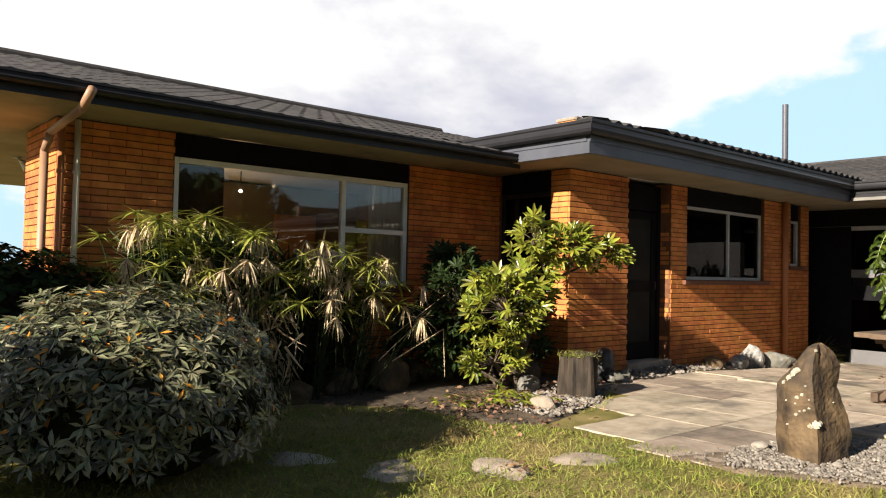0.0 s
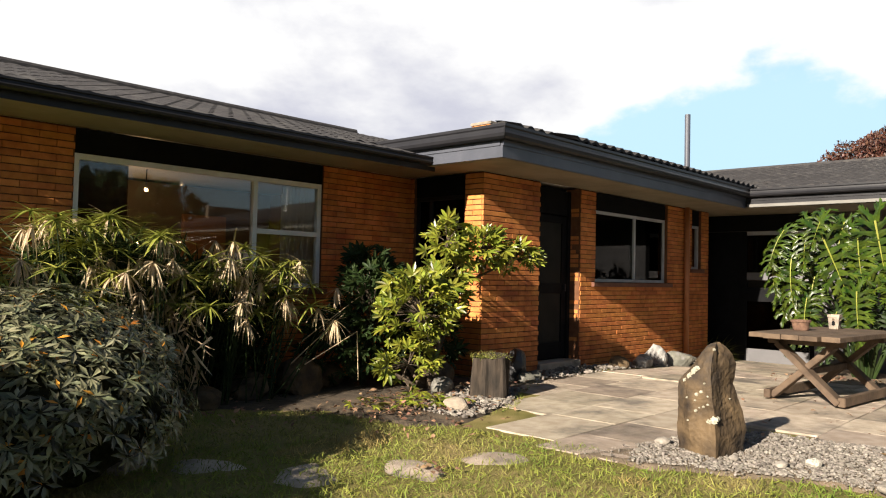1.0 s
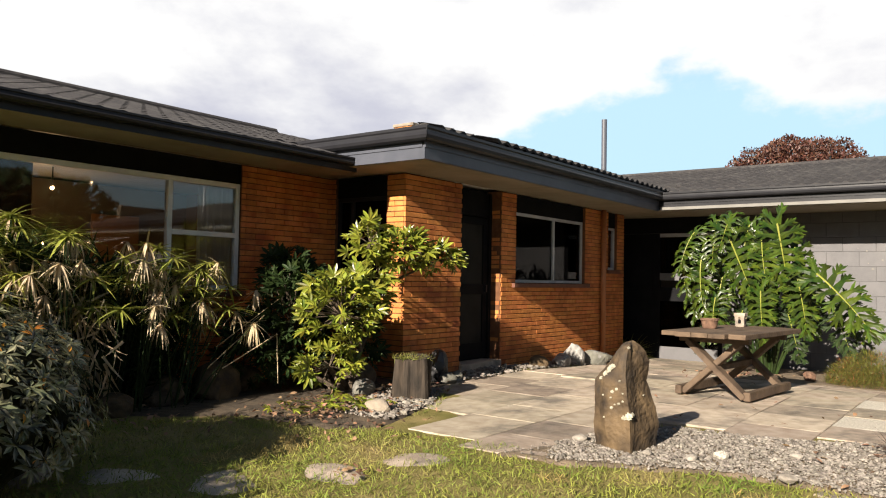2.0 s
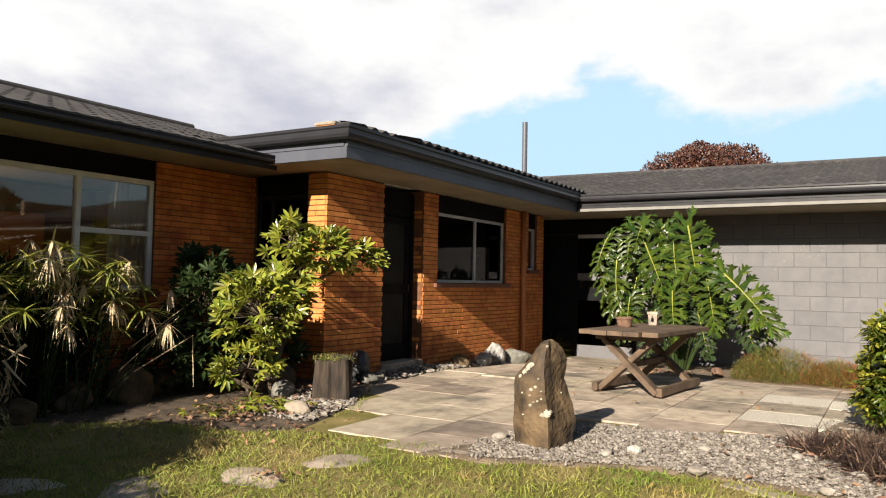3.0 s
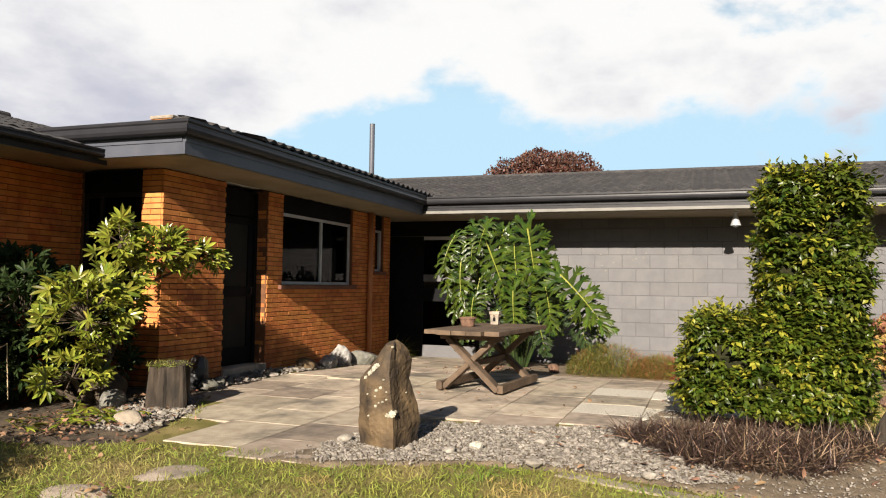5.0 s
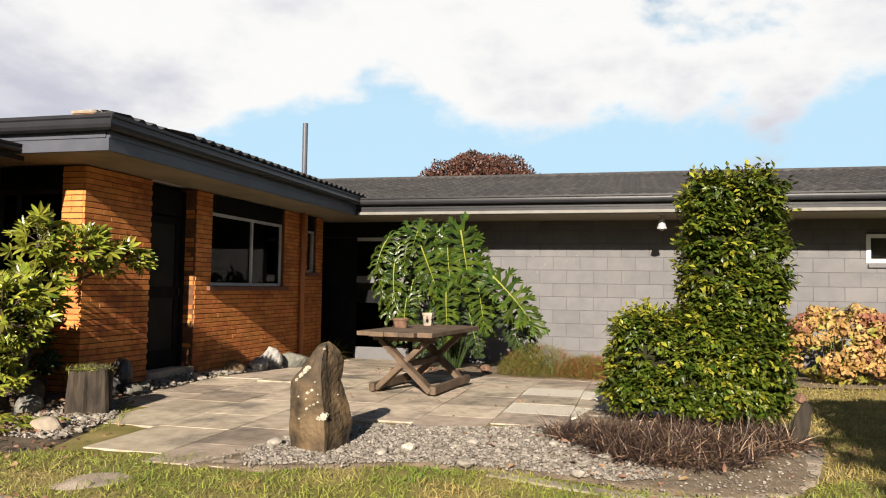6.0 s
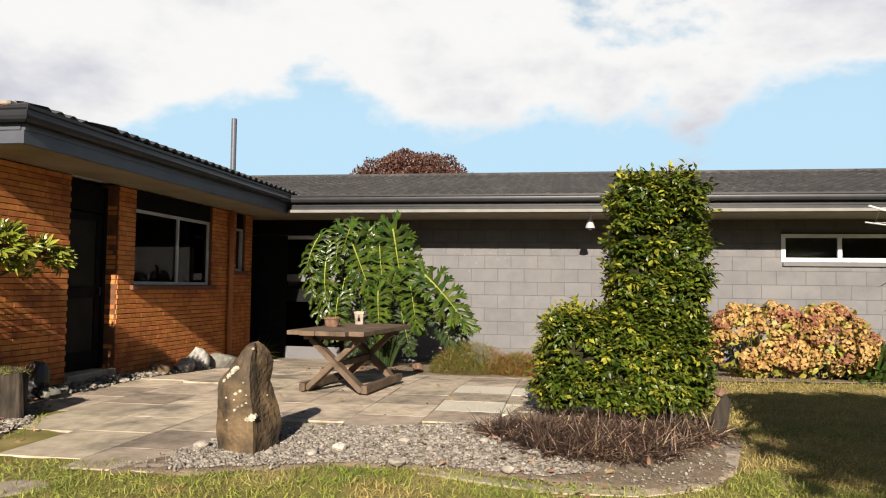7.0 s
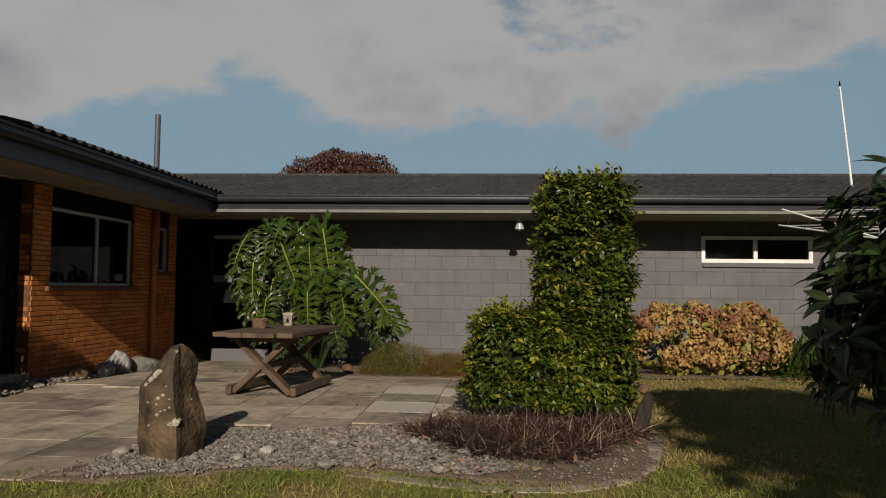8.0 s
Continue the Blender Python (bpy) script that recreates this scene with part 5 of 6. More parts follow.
def split_leaf(seed):
    """A big drooping leaf, whole along its rib and cut into long toothed lobes, 1 long; the hind lobes sweep back past the stalk."""
    rng = random.Random(seed)
    v, f = [], []
    n = 10

    def strip(x, y, z, ang, s, L, ws, pitch, droop):
        n0 = len(v)
        c, sn = math.cos(ang), math.sin(ang)
        m = len(ws) - 1
        for j, w in enumerate(ws):
            q = j / m
            px, py = x + s * sn * L * q, y + c * L * q
            pz = z + pitch * L * q - droop * (L * q) ** 2
            for e in (-w, 0, w):
                v.append((px - e * s * c, py + e * sn, pz - abs(e) * 0.5))
        for j in range(m):
            b = n0 + 3 * j
            f.extend([(b, b + 1, b + 4, b + 3), (b + 1, b + 2, b + 5, b + 4)])

    for s in (-1, 1):
        for i in range(n):
            t = i / (n - 1)
            y0 = 0.95 * t
            L = (0.42 - 0.02 * i if i > 1 else 0.36) * rng.uniform(0.88, 1.10)
            ang = math.radians(150 - 128 * t ** 0.75 + rng.uniform(-7, 7))
            pitch, droop = 0.40 + rng.uniform(-0.32, 0.26), 1.55 + rng.uniform(-0.5, 0.6)
            z0 = -0.34 * y0 * y0
            strip(0, y0, z0, ang, s, L, (0.056, 0.047, 0.031, 0.028, 0.022, 0.003), pitch, droop)
            for at, da, k in ((0.40, 36, 0.46), (0.48, -36, 0.46), (0.62, 32, 0.36), (0.70, -32, 0.34), (0.84, 26, 0.22)):
                r = L * at
                strip(s * math.sin(ang) * r, y0 + math.cos(ang) * r, z0 + pitch * r - droop * r * r - 0.004, ang + math.radians(da + rng.uniform(-8, 8)), s, L * k * rng.uniform(0.8, 1.2), (0.021, 0.020, 0.003), pitch - 2 * droop * r + rng.uniform(-0.25, 0.15), droop)
    # rib as a slim ridge, with a side rib out along each lobe
    rv, rf = [], []
    for i in range(9):
        t = i / 8
        w = 0.012 * (1 - t) + 0.002
        z = -0.34 * t * t + 0.010
        rv += [(-w, t, z), (0, t, z + w * 0.9), (w, t, z)]
        if i:
            a = 3 * (i - 1)
            rf += [(a, a + 1, a + 4, a + 3), (a + 1, a + 2, a + 5, a + 4)]
    return (np.array(v), np.array(f)), (np.array(rv), np.array(rf))


def philodendron():
    th = empty("split_leaf_philodendron", 12.5, 3.02, zg(12.5))
    tagged(th, "large philodendron with deeply cut glossy leaves at the wall", "plant")
    o = np.array((12.5, 2.9, zg(12.5)))
    # foot of the blade, where its tip points, length, which way it tilts sideways
    rows = [((11.80, 3.30, 1.96), (-0.15, -0.36, -0.80), 0.95, 0.10), ((11.90, 2.62, 2.12), (-0.10, -0.17, -0.85), 0.95, -0.15), ((11.80, 3.70, 1.60), (-0.15, 0.04, -0.65), 0.78, 0.25), ((11.70, 2.05, 1.38), (-0.15, -0.66, -0.58), 1.02, -0.30),
            ((11.95, 3.86, 2.02), (-0.40, 0.22, -0.50), 0.66, 0.35), ((11.98, 3.52, 2.16), (-0.45, -0.02, -0.50), 0.72, 0.0), ((11.70, 2.80, 1.12), (-0.25, -0.05, -0.80), 0.66, 0.0), ((12.05, 3.05, 2.12), (-0.35, 0.10, -0.60), 0.72, 0.2),
            ((12.05, 2.95, 1.62), (-0.25, -0.15, -0.75), 0.82, -0.2), ((12.05, 3.45, 1.32), (-0.30, 0.10, -0.70), 0.72, 0.3), ((12.10, 2.42, 1.78), (-0.20, -0.22, -0.75), 0.80, -0.35), ((12.10, 3.88, 1.35), (-0.25, 0.12, -0.75), 0.66, 0.3),
            ((12.20, 1.95, 0.92), (-0.30, -0.30, -0.55), 0.70, -0.2), ((12.25, 2.55, 0.82), (-0.35, -0.20, -0.50), 0.70, 0.0), ((12.25, 3.20, 0.80), (-0.40, 0.10, -0.50), 0.70, 0.2), ((12.30, 3.70, 0.75), (-0.30, 0.20, -0.50), 0.60, 0.3),
            ((12.40, 3.30, 2.10), (-0.05, 0.30, -0.60), 0.70, 0.5), ((12.45, 2.75, 1.90), (0.0, -0.30, -0.70), 0.75, -0.5), ((12.45, 2.35, 1.25), (-0.10, -0.20, -0.70), 0.75, -0.4), ((12.45, 3.00, 1.15), (-0.15, 0.1, -0.70), 0.75, 0.1), ((12.45, 3.60, 1.70), (-0.10, 0.15, -0.70), 0.70, 0.4),
            ((11.90, 3.98, 1.75), (-0.20, 0.10, -0.75), 0.72, 0.45), ((12.00, 3.30, 2.28), (-0.45, 0.05, -0.35), 0.60, -0.1), ((11.95, 2.85, 1.95), (-0.20, -0.05, -0.80), 0.80, 0.1), ((11.85, 3.50, 1.00), (-0.30, 0.05, -0.70), 0.60, 0.15), ((11.95, 2.35, 1.30), (-0.20, -0.20, -0.75), 0.75, -0.25), ((12.10, 1.75, 1.00), (-0.15, -0.40, -0.60), 0.62, -0.4)]
    forms = [split_leaf(s) for s in range(5)]
    stems = bmesh.new()
    for i, (b, d, s, lean) in enumerate(rows):
        blade, rib = forms[i % 5]
        nrm = (-0.80, lean, 0.50 + 0.25 * math.cos(i * 2.9))
        P = [np.array(b) - o]
        # leaves below 1 m take the dark leaf colour in place of shade
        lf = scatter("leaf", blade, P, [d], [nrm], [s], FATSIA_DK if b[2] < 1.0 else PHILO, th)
        scatter("rib", rib, P, [d], [nrm], [s], RIB, lf)
        b2 = Vector(P[0])
        mid = Vector((b2.x * 0.35, b2.y * 0.4, b2.z * 0.62))
        rod(stems, (b2.x * 0.05, b2.y * 0.12, 0.0), mid, 0.022, 0.016, 6), rod(stems, mid, b2, 0.016, 0.010, 6)
    tagged(part("stem", stems, FATSIA_DK, th), kind="stuff")


philodendron()


def tuft(name, x0, x1, y0, y1, n, size, material, label, seed, cat, up=0.8, wide=1.0, extra=None, share=0.0, poly=None, height=0.0):
    rng = np.random.default_rng(seed)
    c = np.array(((x0 + x1) / 2, (y0 + y1) / 2, 0))
    c[2] = zg(c[0])
    th = empty(name, *c)
    tagged(th, label, cat)
    u = rng.uniform(-1, 1, (n * 2, 2))
    u = u[(u ** 2).sum(1) < 1][:n]
    n = len(u)
    dome = np.sqrt(1 - (u ** 2).sum(1))
    P = np.stack([u[:, 0] * (x1 - x0) / 2, u[:, 1] * (y1 - y0) / 2, dome * height * rng.random(n)], 1)
    A = dirs(rng, n, up)
    A[:, :2] += u * 0.6
    S = rng.uniform(*size, n)
    sel = rng.random(n) < share * (1 + (u[:, 1] < -0.4) * 2.5)
    tm = L_BLADE
    scatter("blade", tm, P[~sel], A[~sel], np.array((0, 0, 1)) + A[~sel] * -0.3 + rng.normal(0, 0.2, ((~sel).sum(), 3)), S[~sel], material, th, S[~sel] * wide)
    if extra and sel.any():
        scatter("tinted_foliage", tm, P[sel], A[sel], np.array((0, 0, 1)) + rng.normal(0, 0.3, (sel.sum(), 3)), S[sel], extra, th, S[sel] * wide)
    return th


DRYGRASS = leafmat("dry_grass_leaf", (0.22, 0.15, 0.09), (0.32, 0.23, 0.15), 0.6, 0.35, 0.1)
for i, (x, y, r) in enumerate([(6.35, 0.35, 0.34), (6.1, 0.0, 0.4), (5.85, -0.45, 0.42), (6.25, -0.65, 0.42), (6.5, -0.2, 0.4), (5.75, -0.05, 0.32), (6.55, -1.0, 0.3)]):
    g = tuft("mondo_grass", x - r, x + r, y - r, y + r, 1100, (0.14, 0.25), DARKGRASS, "low clump of dark brown mondo grass", 50 + i, "grass clump", 0.55, 1.0, DRYGRASS, 0.10)
    g["group"] = "dark grass clumps"
for i, (x0, x1, y0, y1, hh) in enumerate([(11.1, 12.3, 0.75, 2.05, 0.46), (11.2, 12.2, 0.25, 1.1, 0.32)]):
    tuft("heather", x0, x1, y0, y1, 11000, (0.05, 0.11), HEATHER, "low spreading green heather turning russet", 60 + i, "ground cover", 1.0, 1.0, HEATHER_RED, 0.10 + 0.25 * i, height=hh)
for i, (x, y) in enumerate([(12.75, -4.85), (13.0, -5.25), (13.1, -5.75), (13.2, -6.3), (13.55, -5.0)]):
    g = tuft("agapanthus", x - 0.35, x + 0.35, y - 0.35, y + 0.35, 170, (0.55, 0.95), AGAP, "strappy green agapanthus clump at the block wall", 70 + i, "plant", 1.2, 1.7)
    g["group"] = "agapanthus clumps"
tuft("porch_grass", 13.3, 13.8, 5.6, 6.1, 260, (0.3, 0.5), HEATHER, "yellowish grass tuft beside the porch", 77, "grass clump", 1.3)


def hydrangea(x, y, rx, ry, h, heads, seed):
    rng = np.random.default_rng(seed)
    th = empty("hydrangea", x, y, zg(x))
    tagged(th, "hydrangea bush with faded tan and pink flower heads", "shrub", "hydrangeas")
    d = dirs(rng, heads, 0.15)
    d = d[(d[:, 0] < 0.55) & (d[:, 2] > -0.5)]
    C = d * np.array((rx, ry, h * 0.55)) * (0.86 + 0.2 * rng.random((len(d), 1)))
    C[:, 2] = np.maximum(C[:, 2] + h * 0.45, 0.10)
    petal = strip_leaf(2, oval(0.5), 0.1, 0.2)
    pink = rng.random(len(C)) < 0.08 + 0.22 * (C[:, 1] < -0.3 * ry) + 0.15 * (C[:, 2] > h * 0.7)
    for nm, sel, m in (("flower_head", ~pink, HYDR), ("pink_flower_head", pink, HYDR_PINK)):
        P, N, S = [], [], []
        for c in C[sel]:
            k = 46
            q = dirs(rng, k, 0.2)
            q[:, 0] -= 0.25
            r = rng.uniform(0.085, 0.135)
            P.append(c + q * r * np.array((1, 1, 0.8))), N.append(q), S.append(np.full(k, r * 0.50))
        if P:
            P, N = np.concatenate(P), np.concatenate(N)
            scatter(nm, petal, P, np.cross(N, rng.normal(size=N.shape)), N, np.concatenate(S), m, th)
    k = 420
    q = dirs(rng, k, 0.4)
    P = q * np.array((rx, ry, h * 0.6)) * (0.75 + 0.25 * rng.random((k, 1)))
    P[:, 2] = np.maximum(P[:, 2] + h * 0.45, 0.05)
    scatter("leaves", L_LONG, P, dirs(rng, k, 0.2), q + np.array((0, 0, 0.5)), rng.uniform(0.10, 0.17, k), HYDR_LEAF, th, rng.uniform(0.2, 0.3, k))
    bm = bmesh.new()
    for c in C[::4]:
        rod(bm, (c[0] * 0.2, c[1] * 0.3, -0.05), tuple(c * 0.95), 0.008, 0.006, 5)
    tagged(part("stem", bm, BARK, th), kind="stuff")


hydrangea(12.75, -3.05, 0.62, 0.92, 1.12, 230, 81)
hydrangea(12.85, -4.12, 0.60, 0.72, 1.08, 190, 82)


def tree(name, x, y, trunk, c, rad, n, size, material, label, seed):
    rng = np.random.default_rng(seed)
    th = empty(name, x, y, -0.3)
    tagged(th, label, "tree")
    bm = bmesh.new()
    rod(bm, (0, 0, -0.2), (0.05, 0.03, c * 0.55), trunk, trunk * 0.7, 10)
    for i in range(7):
        a = i * 0.9 + rng.uniform(0, 0.5)
        rod(bm, (0.05, 0.03, c * (0.40 + 0.02 * i)), (rad[0] * 0.65 * math.cos(a), rad[1] * 0.65 * math.sin(a), c + rad[2] * rng.uniform(-0.2, 0.5)), trunk * 0.45, trunk * 0.1, 7)
    part("trunk", bm, BARK, th)
    d = dirs(rng, n, 0.2)
    lump = np.array([1 + 0.20 * noise.noise(Vector(q) * 2.6 + Vector((seed, 0, 0))) + 0.10 * noise.noise(Vector(q) * 7) for q in d])
    P = d * np.array(rad) * (lump * (1 - 0.6 * rng.random(n) ** 1.6))[:, None] + np.array((0, 0, c))
    scatter("crown", L_HEDGE, P, d + dirs(rng, n) * 0.9, d + dirs(rng, n) * 0.7, rng.uniform(*size, n), material, th)
    return th


tree("copper_tree", 30.0, 6.2, 0.22, 4.75, (2.7, 2.7, 2.15), 42000, (0.09, 0.17), COPPER, "round copper-leaved tree beyond the roof", 91)
# trees behind the viewer: some mirrored in panes, the rest added to cut skylight
for i, (x, y, h, r) in enumerate([(9.0, -15, 3.3, 3.2), (14.0, -17, 3.3, 3.4), (20.0, -17, 2.5, 2.9), (27, -20, 2.4, 3.2), (2.5, -14, 3.2, 3.2), (-4, -13, 3.4, 3.4), (-11, -12, 3.6, 3.6), (-19, -9, 3.4, 3.2)]):
    tree("rear_tree", x, y, 0.2, h, (r, r, h * 0.62), 3500, (0.35, 0.6), FATSIA_DK, "dark tree behind the viewer, for reflections and to cut skylight", 95 + i)

# out-of-view tree, added to throw the shadow across the right-hand lawn
tree("rear_tree", -6.0, -4.7, 0.16, 4.6, (2.0, 2.0, 1.9), 6000, (0.2, 0.34), FATSIA_DK, "unseen tree added to shade the far lawn", 110)

# the rotary clothes line behind the tall shrub


def clothes_line():
    th = empty("clothes_line", 9.3, -4.6, zg(9.3))
    tagged(th, "rotary clothes line with white arms behind the shrub", "clothes line")
    part("post", rod(bmesh.new(), (0, 0, -0.05), (0, 0, 2.0), 0.03, seg=12), ALU, th)
    for k in range(4):
        a = k * math.pi / 2 + 0.45
        part("arm", rod(bmesh.new(), (0, 0, 1.85), (1.55 * math.cos(a), 1.55 * math.sin(a), 2.13), 0.010, seg=8), WHITE, th)
    for r in (0.5, 0.8, 1.1, 1.4):
        bm = bmesh.new()
        pts = [(r * math.cos(k * math.pi / 2 + 0.45), r * math.sin(k * math.pi / 2 + 0.45), 1.86 + 0.18 * r) for k in range(4)]
        for k in range(4):
            rod(bm, pts[k], pts[(k + 1) % 4], 0.0025, seg=5)
        part("line", bm, WHITE, th)


clothes_line()

# ---- gravel, litter, grass ----


def pebbles(name, poly, n, size, material, label, seed, flat=0.55, z=-0.004, dense=None):
    """Rounded stones of many sizes, strewn inside a plan outline."""
    rng = np.random.default_rng(seed)
    bm = bmesh.new()
    bmesh.ops.create_icosphere(bm, subdivisions=1, radius=1)
    bv = np.array([v.co for v in bm.verts])
    bf = np.array([[v.index for v in f.verts] for f in bm.faces])
    bm.free()
    px, py = np.array(poly).T
    P = []
    while len(P) < n:
        x, y = rng.uniform(px.min(), px.max()), rng.uniform(py.min(), py.max())
        if inside(x, y, poly) and (dense is None or rng.random() < dense(x, y)):
            P.append((x, y, zg(x) + z))
    P = np.array(P)
    S = size[0] + (size[1] - size[0]) * rng.random(n) ** 2.6
    a = rng.uniform(0, 6.28, n)
    sx, sy, sz = S * rng.uniform(0.8, 1.3, n), S * rng.uniform(0.55, 0.9, n), S * flat * rng.uniform(0.7, 1.2, n)
    wob = 1 + rng.normal(0, 0.09, (n, len(bv), 1))
    V = bv[None] * wob * np.stack([sx, sy, sz], 1)[:, None]
    c, s = np.cos(a)[:, None], np.sin(a)[:, None]
    X, Y = V[..., 0] * c - V[..., 1] * s, V[..., 0] * s + V[..., 1] * c
    tilt = rng.normal(0, 0.25, n)[:, None]
    V = np.stack([X, Y, V[..., 2] + X * tilt], -1) + P[:, None] + np.array((0, 0, 1)) * (sz * 0.5)[:, None, None]
    F = (bf[None] + (np.arange(n) * len(bv))[:, None, None]).reshape(-1, 3)
    return tagged(raw(name, V.reshape(-1, 3), F, material), label, "gravel", kind="stuff")


G_STONY = [(4.62, 2.55), (5.05, 1.5), (5.10, 0.85), (4.95, 0.1), (5.2, -0.3), (6.3, 0.7), (6.75, 0.75), (6.4, 1.5), (6.35, 2.25), (5.9, 2.62), (5.15, 2.75)]
pebbles("gravel", G_STONY, 11000, (0.006, 0.020), STONE, "loose grey river gravel with mixed pebbles", 101)
pebbles("gravel", GRAVEL_R, 4200, (0.004, 0.013), STONE, "fine gravel scattered over the bed", 102)
pebbles("gravel", [(4.9, 4.25), (5.8, 4.46), (6.75, 5.02), (6.5, 5.5), (5.6, 5.2), (4.9, 4.9)], 1300, (0.01, 0.035), STONE, "grey gravel beside the stump", 103)
pebbles("gravel", [(7.2, 5.2), (12.9, 5.35), (13.1, 5.78), (7.3, 5.78)], 900, (0.015, 0.05), STONE, "gravel strip along the brick wall", 104)
for i, (x, y, s) in enumerate([(5.40, 1.61, 0.075), (5.05, 1.1, 0.07), (5.28, 2.62, 0.07), (5.2, 1.75, 0.06), (5.0, 0.35, 0.06), (5.75, 1.2, 0.05), (5.9, 0.6, 0.055), (5.15, 2.05, 0.05), (5.55, 0.2, 0.06)]):
    rock("pebble", x, y, s * 0.28, (s, s * 0.75, s * 0.45), 110 + i, SLAB_PALE if i == 0 else STONE, "pale rounded pebble on the gravel" if i == 0 else "large grey pebble on the gravel", "pebble", detail=1, sharp=0.1, turn=i)


def kerb():
    """A low curved concrete edging round the gravel bed."""
    th = empty("edging")
    tagged(th, "low curved concrete garden edging", "edging", kind="structure")
    pts = [(4.98, 0.92), (4.82, 0.45), (4.68, 0.0), (4.70, -0.45), (4.95, -0.82), (5.40, -1.08), (5.95, -1.24), (6.5, -1.38)]
    for a, b in zip(pts, pts[1:]):
        part("edging_piece", beam(bmesh.new(), (*a, -0.052), (*b, -0.052), 0.13, 0.07), SLAB, th)


kerb()


def litter():
    rng = np.random.default_rng(120)
    P = []
    spots = [((5.3, 5.1), 0.55, 260), ((4.7, 4.9), 0.45, 160), ((6.4, 5.3), 0.35, 120), ((11.4, 3.2), 0.6, 160), ((3.6, 5.6), 0.8, 60), ((4.4, 4.2), 0.5, 40), ((3.45, 3.3), 0.15, 14), ((5.5, 0.0), 0.8, 80), ((7.6, 1.6), 1.6, 40), ((6.4, -1.3), 0.3, 50)]
    for (x, y), r, n in spots:
        q = rng.normal(0, r * 0.6, (n, 2)) + (x, y)
        P.append(np.concatenate([q, np.array([[zg(a[0]) + 0.02] for a in q])], 1))
    P = np.concatenate(P)
    n = len(P)
    ob = scatter("fallen_leaves", L_LONG, P, dirs(rng, n) * np.array((1, 1, 0.2)), np.array((0, 0, 1)) + rng.normal(0, 0.35, (n, 3)), rng.uniform(0.03, 0.085, n), LITTER, None, rng.uniform(0.05, 0.13, n))
    tagged(ob, "brown fallen leaves strewn over bed and paving", "leaf litter", kind="stuff")
    n = 30
    P = np.stack([rng.normal(4.95, 0.30, n), rng.normal(5.05, 0.22, n), np.full(n, 0.05)], 1)
    ob = scatter("cut_fronds", palmate(), P, dirs(rng, n) * np.array((1, 1, 0.15)), np.array((0, 0, 1)) + rng.normal(0, 0.3, (n, 3)), rng.uniform(0.08, 0.16, n), FATSIA, None)
    tagged(ob, "cut green fronds lying on the bed", "clippings", kind="stuff")


litter()


def grass():
    rng = np.random.default_rng(130)
    n = 330000
    x = rng.uniform(-2.0, 13.0, n)
    y = rng.uniform(-7.5, 6.2, n)
    # thinner with distance from the path of the eye
    keep = rng.random(n) < np.clip(1.6 - np.hypot(x, y) / 9.0, 0.12, 1) * np.clip((x + 2.0) / 3.2, 0, 1) 
    x, y = x[keep], y[keep]
    polys = (GRAVEL_R, GRAVEL_L, PATIO, [(10.9, 3.4), (10.9, 0.2), (11.4, -1.9), (12.4, -2.2), (12.6, -6.4), (14.3, -6.6), (14.3, 4.2)])
    ok = np.array([not any(inside(a, b, p) for p in polys) for a, b in zip(x, y)])
    x, y = x[ok], y[ok]
    P = np.stack([x, y, np.array([zg(a) for a in x]) - 0.02], 1)
    tm = (np.array([(-0.07, 0, 0), (0.07, 0, 0), (0.035, 0.6, -0.06), (-0.01, 1, -0.22)]), np.array([(0, 1, 2, 3)]))
    edge = np.array([noise.noise((a * 1.3, b * 1.3, 5)) for a, b in zip(x, y)])
    dry = (x + 0.9 * edge > 5.3) & (y + 0.6 * edge < -0.9) | (edge > 0.42)
    for sel, m, lb in ((~dry, BLADE, "short mown lawn grass, green and straw-coloured"), (dry, STRAW, "dry straw-coloured lawn grass in patches")):
        k = sel.sum()
        ob = scatter("grass", tm, P[sel], dirs(rng, k, 0.9), dirs(rng, k, 0.5), rng.uniform(0.028, 0.058, k), m, None)
        tagged(ob, lb, "grass", kind="stuff")


grass()

# ---- roof panels, blocks and bricks, piece by piece ----


def tile_mesh(length, run, waves, swell, step):
    """A pressed metal panel: waves across, a step down at its lower edge; local x along the eave, y up the slope."""
    n = waves * 6
    rows = [(0.0, -step), (0.0, 0.0), (0.25, 0.0), (0.75, 0.0), (1.0, -0.012)]
    v, f = [], []
    for t, dz in rows:
        for i in range(n + 1):
            a = i / n * waves * 2 * math.pi
            v.append((length * i / n, run * t, dz + swell * math.cos(a) * (1 - 0.35 * t)))
    for r in range(len(rows) - 1):
        for i in range(n):
            b = r * (n + 1) + i
            f.append((b, b + 1, b + n + 2, b + n + 1))
    me = bpy.data.meshes.new("tile_panel")
    me.from_pydata(v, [], f)
    me.materials.append(ROOF)
    return me


TILE = tile_mesh(1.28, 0.40, 6, 0.022, 0.040)
TILE_LOW = tile_mesh(1.28, 0.40, 6, 0.011, 0.024)


def tile_roof(parent, base, along, up, slope, length, rise, skip=None, mesh=TILE):
    """Covers a slope with overlapping panels, course by course."""
    al, upv = Vector(along), (Vector(up) + Vector((0, 0, slope))).normalized()
    nz = al.cross(upv)
    rot = Matrix((al, upv, nz)).transposed().to_4x4()
    r, k = 0, 0
    while k * 0.37 < rise:
        u = -(k % 2) * 0.64
        while u < length:
            p = Vector(base) + al * u + upv * (k * 0.37)
            if skip is None or not skip(p + al * 0.64 + upv * 0.18):
                ob = new("tile_panel", mesh)
                ob.parent = parent
                ob.matrix_basis = Matrix.Translation(p + nz * 0.03) @ rot @ Euler((0.012, 0, 0)).to_matrix().to_4x4()
            u += 1.28
        k += 1


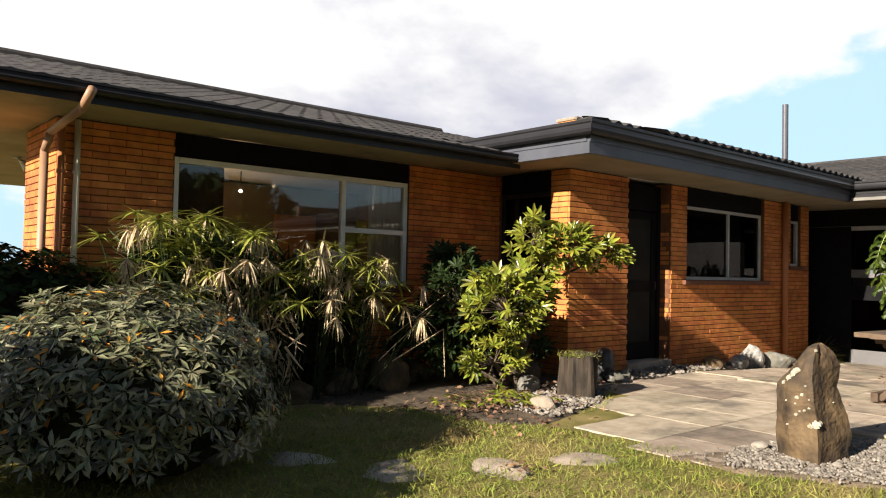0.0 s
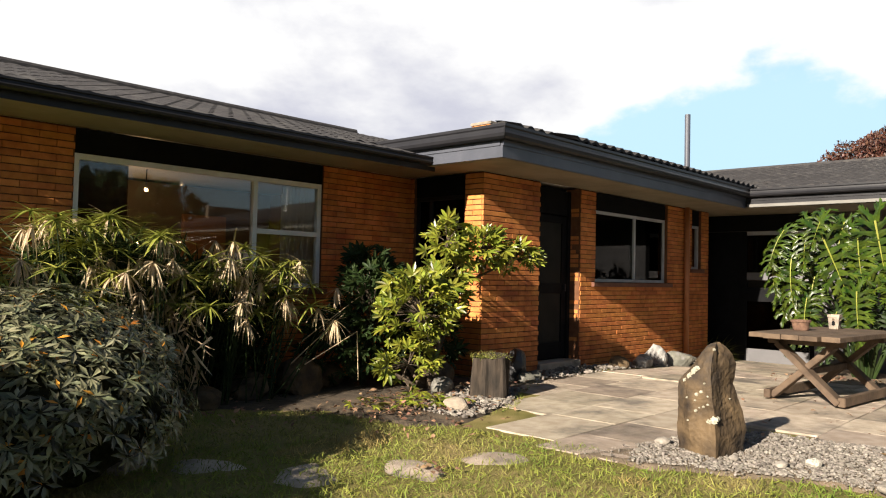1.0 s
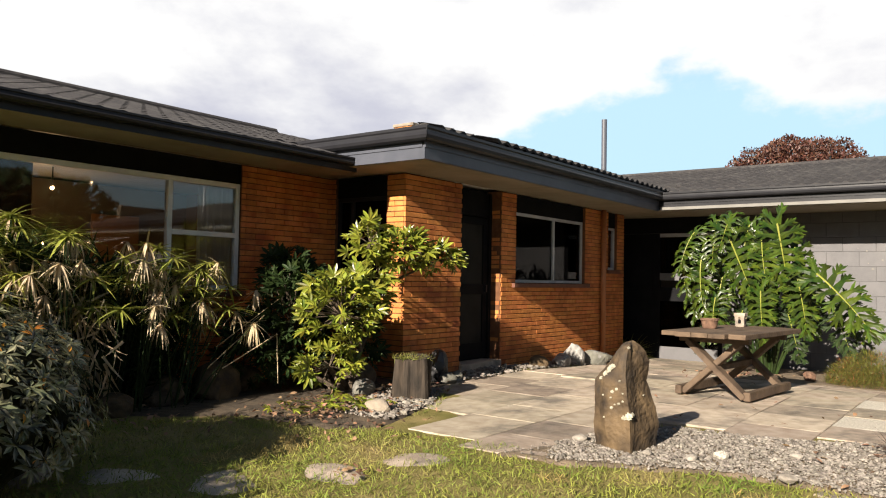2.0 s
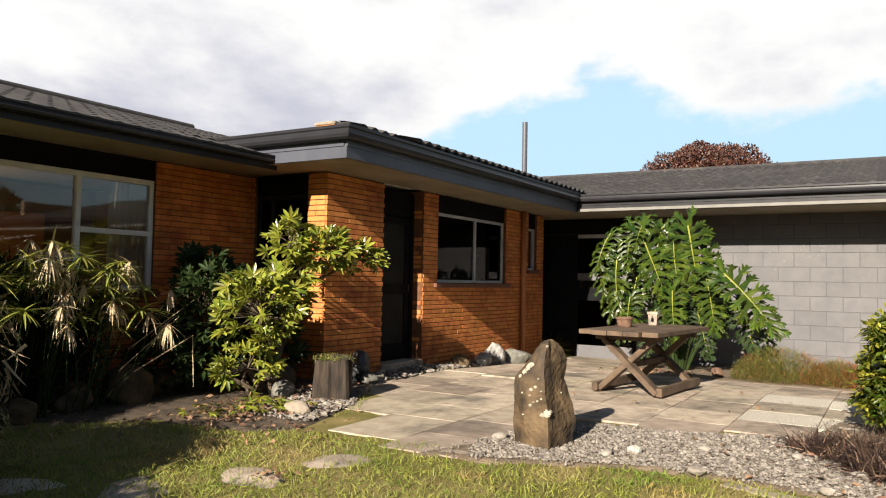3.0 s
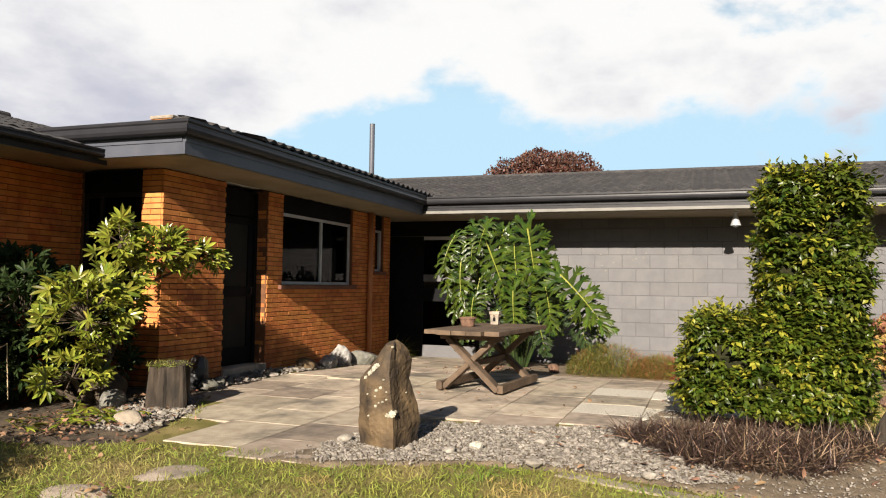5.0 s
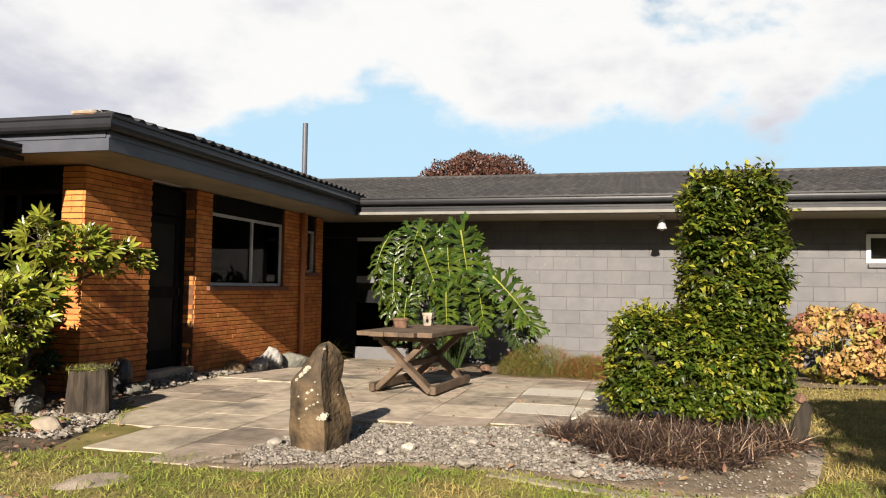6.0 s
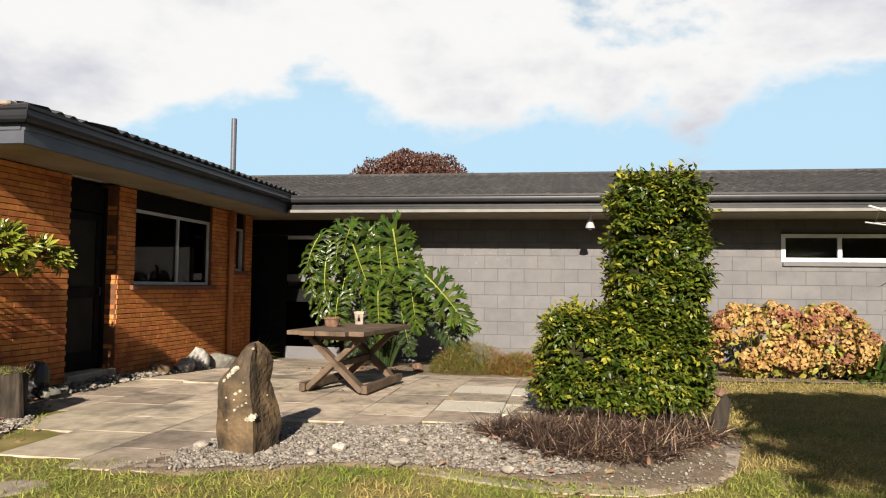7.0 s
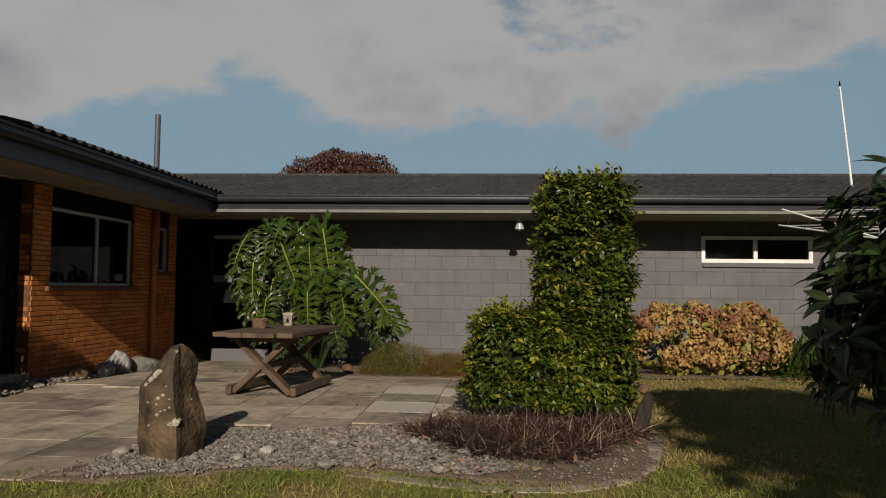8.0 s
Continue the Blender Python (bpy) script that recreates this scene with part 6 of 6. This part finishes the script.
tile_roof(roof_a, (0.9, 6.05, za(6.05)), (1, 0, 0), (0, 1, 0), SLOPE_A, 7.0, 3.35, lambda p: p.x > 7.3 + (p.y - 6.6) or p.x > 6.0 and p.y < 6.9, TILE_LOW)
tile_roof(roof_g, (12.95, 8.6, zgr(12.95)), (0, -1, 0), (1, 0, 0), SLOPE_G, 19.0, 5.25, lambda p: p.y > 4.4 + (p.x - 12.95))
tile_roof(roof_w, (6.3, 4.90, zw(4.90) + 0.055), (1, 0, 0), (0, 1, 0), SLOPE, 8.6, 1.2, lambda p: p.x < 6.9 + (p.y - 4.93) or p.x > 13.2 + (p.y - 4.93) * 1.0)
for rf, a, b in ((roof_a, (0.9, RIDGE_A, za(RIDGE_A) + 0.03), (7.9, RIDGE_A, za(RIDGE_A) + 0.03)), (roof_g, (RIDGE_G, -11, zgr(RIDGE_G) + 0.02), (RIDGE_G, 10, zgr(RIDGE_G) + 0.02)), (roof_w2, (6.28, 4.99, zw(4.97)), (8.7, 7.41, zw(7.41)))):
    part("ridge_cap", rod(bmesh.new(), a, b, 0.06, seg=10), ROOF, rf)


def piece_mesh(name, l, d, h, material, bev):
    bm = bmesh.new()
    x, z, b = l / 2, h / 2, bev
    outer = [bm.verts.new(p) for p in ((-x, b, -z), (x, b, -z), (x, b, z), (-x, b, z))]
    inner = [bm.verts.new(p) for p in ((-x + b, 0, -z + b), (x - b, 0, -z + b), (x - b, 0, z - b), (-x + b, 0, z - b))]
    rear = [bm.verts.new(p) for p in ((-x, d, -z), (x, d, -z), (x, d, z), (-x, d, z))]
    bm.faces.new(inner)
    for i in range(4):
        j = (i + 1) % 4
        bm.faces.new((outer[i], outer[j], inner[j], inner[i]))
        bm.faces.new((rear[i], rear[j], outer[j], outer[i]))
    bmesh.ops.recalc_face_normals(bm, faces=bm.faces)
    me = bpy.data.meshes.new(name)
    bm.to_mesh(me)
    bm.free()
    me.materials.append(material)
    return me


def coursed(u0, u1, z0, z1, l, h, holes, seed, bond=0.5):
    """Centres and lengths of coursed pieces on a face, cut at the openings."""
    out, row, z = [], 0, z0
    while z + h * 0.5 < z1:
        zc = z + h / 2
        spans = [(u0, u1)]
        for a, b, c, d in holes:
            if c < zc < d:
                nxt = []
                for s, e in spans:
                    if b <= s or a >= e:
                        nxt.append((s, e))
                    else:
                        nxt += [q for q in ((s, a), (b, e)) if q[1] - q[0] > 0.03]
                spans = nxt
        for s, e in spans:
            k = u0 - l + (row % 2) * l * bond
            while k < e:
                a, b = max(k, s), min(k + l, e)
                if b - a > 0.03:
                    out.append(((a + b) / 2, zc, b - a))
                k += l
        z += h
        row += 1
    return out


def lay(wall, mesh, full, place, rows, joint, near, rest_material, depth, h, name):
    """Lays pieces on a wall: near ones as objects on one mesh, the rest joined."""
    rng = random.Random(len(rows))
    V, F = [], []
    mv = np.array([v.co for v in mesh.vertices])
    mf = [list(p.vertices) for p in mesh.polygons]
    count = 0
    for u, z, l in rows:
        sc = (l - joint) / (full - joint)
        m = place(u, z, rng) @ Matrix.Diagonal((sc, 1, 1, 1))
        if count < 290 and near(u, z):
            ob = new(name, mesh)
            ob.parent = wall
            ob.matrix_basis = m
            count += 1
        else:
            b = len(V)
            a = np.array(m)
            V += (mv @ a[:3, :3].T + a[:3, 3]).tolist()
            F += [[i + b for i in p] for p in mf]
    if V:
        tagged(raw("more_" + name + "s", np.array(V), F, rest_material, wall), kind="stuff")


BH, BL, BJ, BV = 0.065, 0.29, 0.010, 0.004
BRICKM = piece_mesh("brick", BL - BV, 0.03, BH - BJ, BRICK, 0.003)


def face_y(y, j=0.0015):
    return lambda u, z, r: Matrix.Translation((u, y + r.uniform(-j, j), z)) @ Euler((0, r.gauss(0, 0.003), r.gauss(0, 0.004))).to_matrix().to_4x4()


def face_x(x, j=0.0015):
    return lambda u, z, r: Matrix.Translation((x + r.uniform(-j, j), u, z)) @ Matrix.Rotation(radians(-90), 4, "Z") @ Euler((0, r.gauss(0, 0.003), r.gauss(0, 0.004))).to_matrix().to_4x4()


lay(wall_b, BRICKM, BL, face_y(YB), coursed(XW, 13.42, -0.26, SOF, BL, BH, HOLES_B, 1), BV, lambda u, z: u < 9.6 and z > 0.2, BRICK_J, 0.03, BH, "brick")
lay(wall_a, BRICKM, BL, face_y(YA), coursed(1.67, 6.99, -0.065, SOF, BL, BH, HOLES_A, 2), BV, lambda u, z: 5.4 < u and z > 0.4, BRICK_J, 0.03, BH, "brick")
lay(wall_w, BRICKM, BL, face_x(XW), coursed(YB + 0.03, YA + 0.0, -0.065, SOF, BL, BH, HOLES_W, 3), BV, lambda u, z: u < 6.2, BRICK_J, 0.03, BH, "brick")
lay(wall_e, BRICKM, BL, face_x(1.67), coursed(YA + 0.03, 8.15, -0.065, SOF, BL, BH, [], 4), BV, lambda u, z: u < 7.5 and z > 1.2, BRICK_J, 0.03, BH, "brick")
# the reveal beside the door
lay(wall_b, BRICKM, BL, face_x(9.12), coursed(YB + 0.03, YB + 0.17, -0.26, SOF, BL, BH, [], 5), BV, lambda u, z: False, BRICK_J, 0.03, BH, "brick")
KH, KL, KJ = 0.25, 0.50, 0.008
BLOCKM = piece_mesh("block", KL - KJ, 0.03, KH - KJ, BLOCK, 0.004)
lay(wall_g, BLOCKM, KL, face_x(XG, 0.001), coursed(-9.0, 4.25, -0.452, 2.60, KL, KH, HOLES_G, 6), KJ, lambda u, z: -6.5 < u < 4.2 and z > -0.2, BLOCK, 0.03, KH, "block")
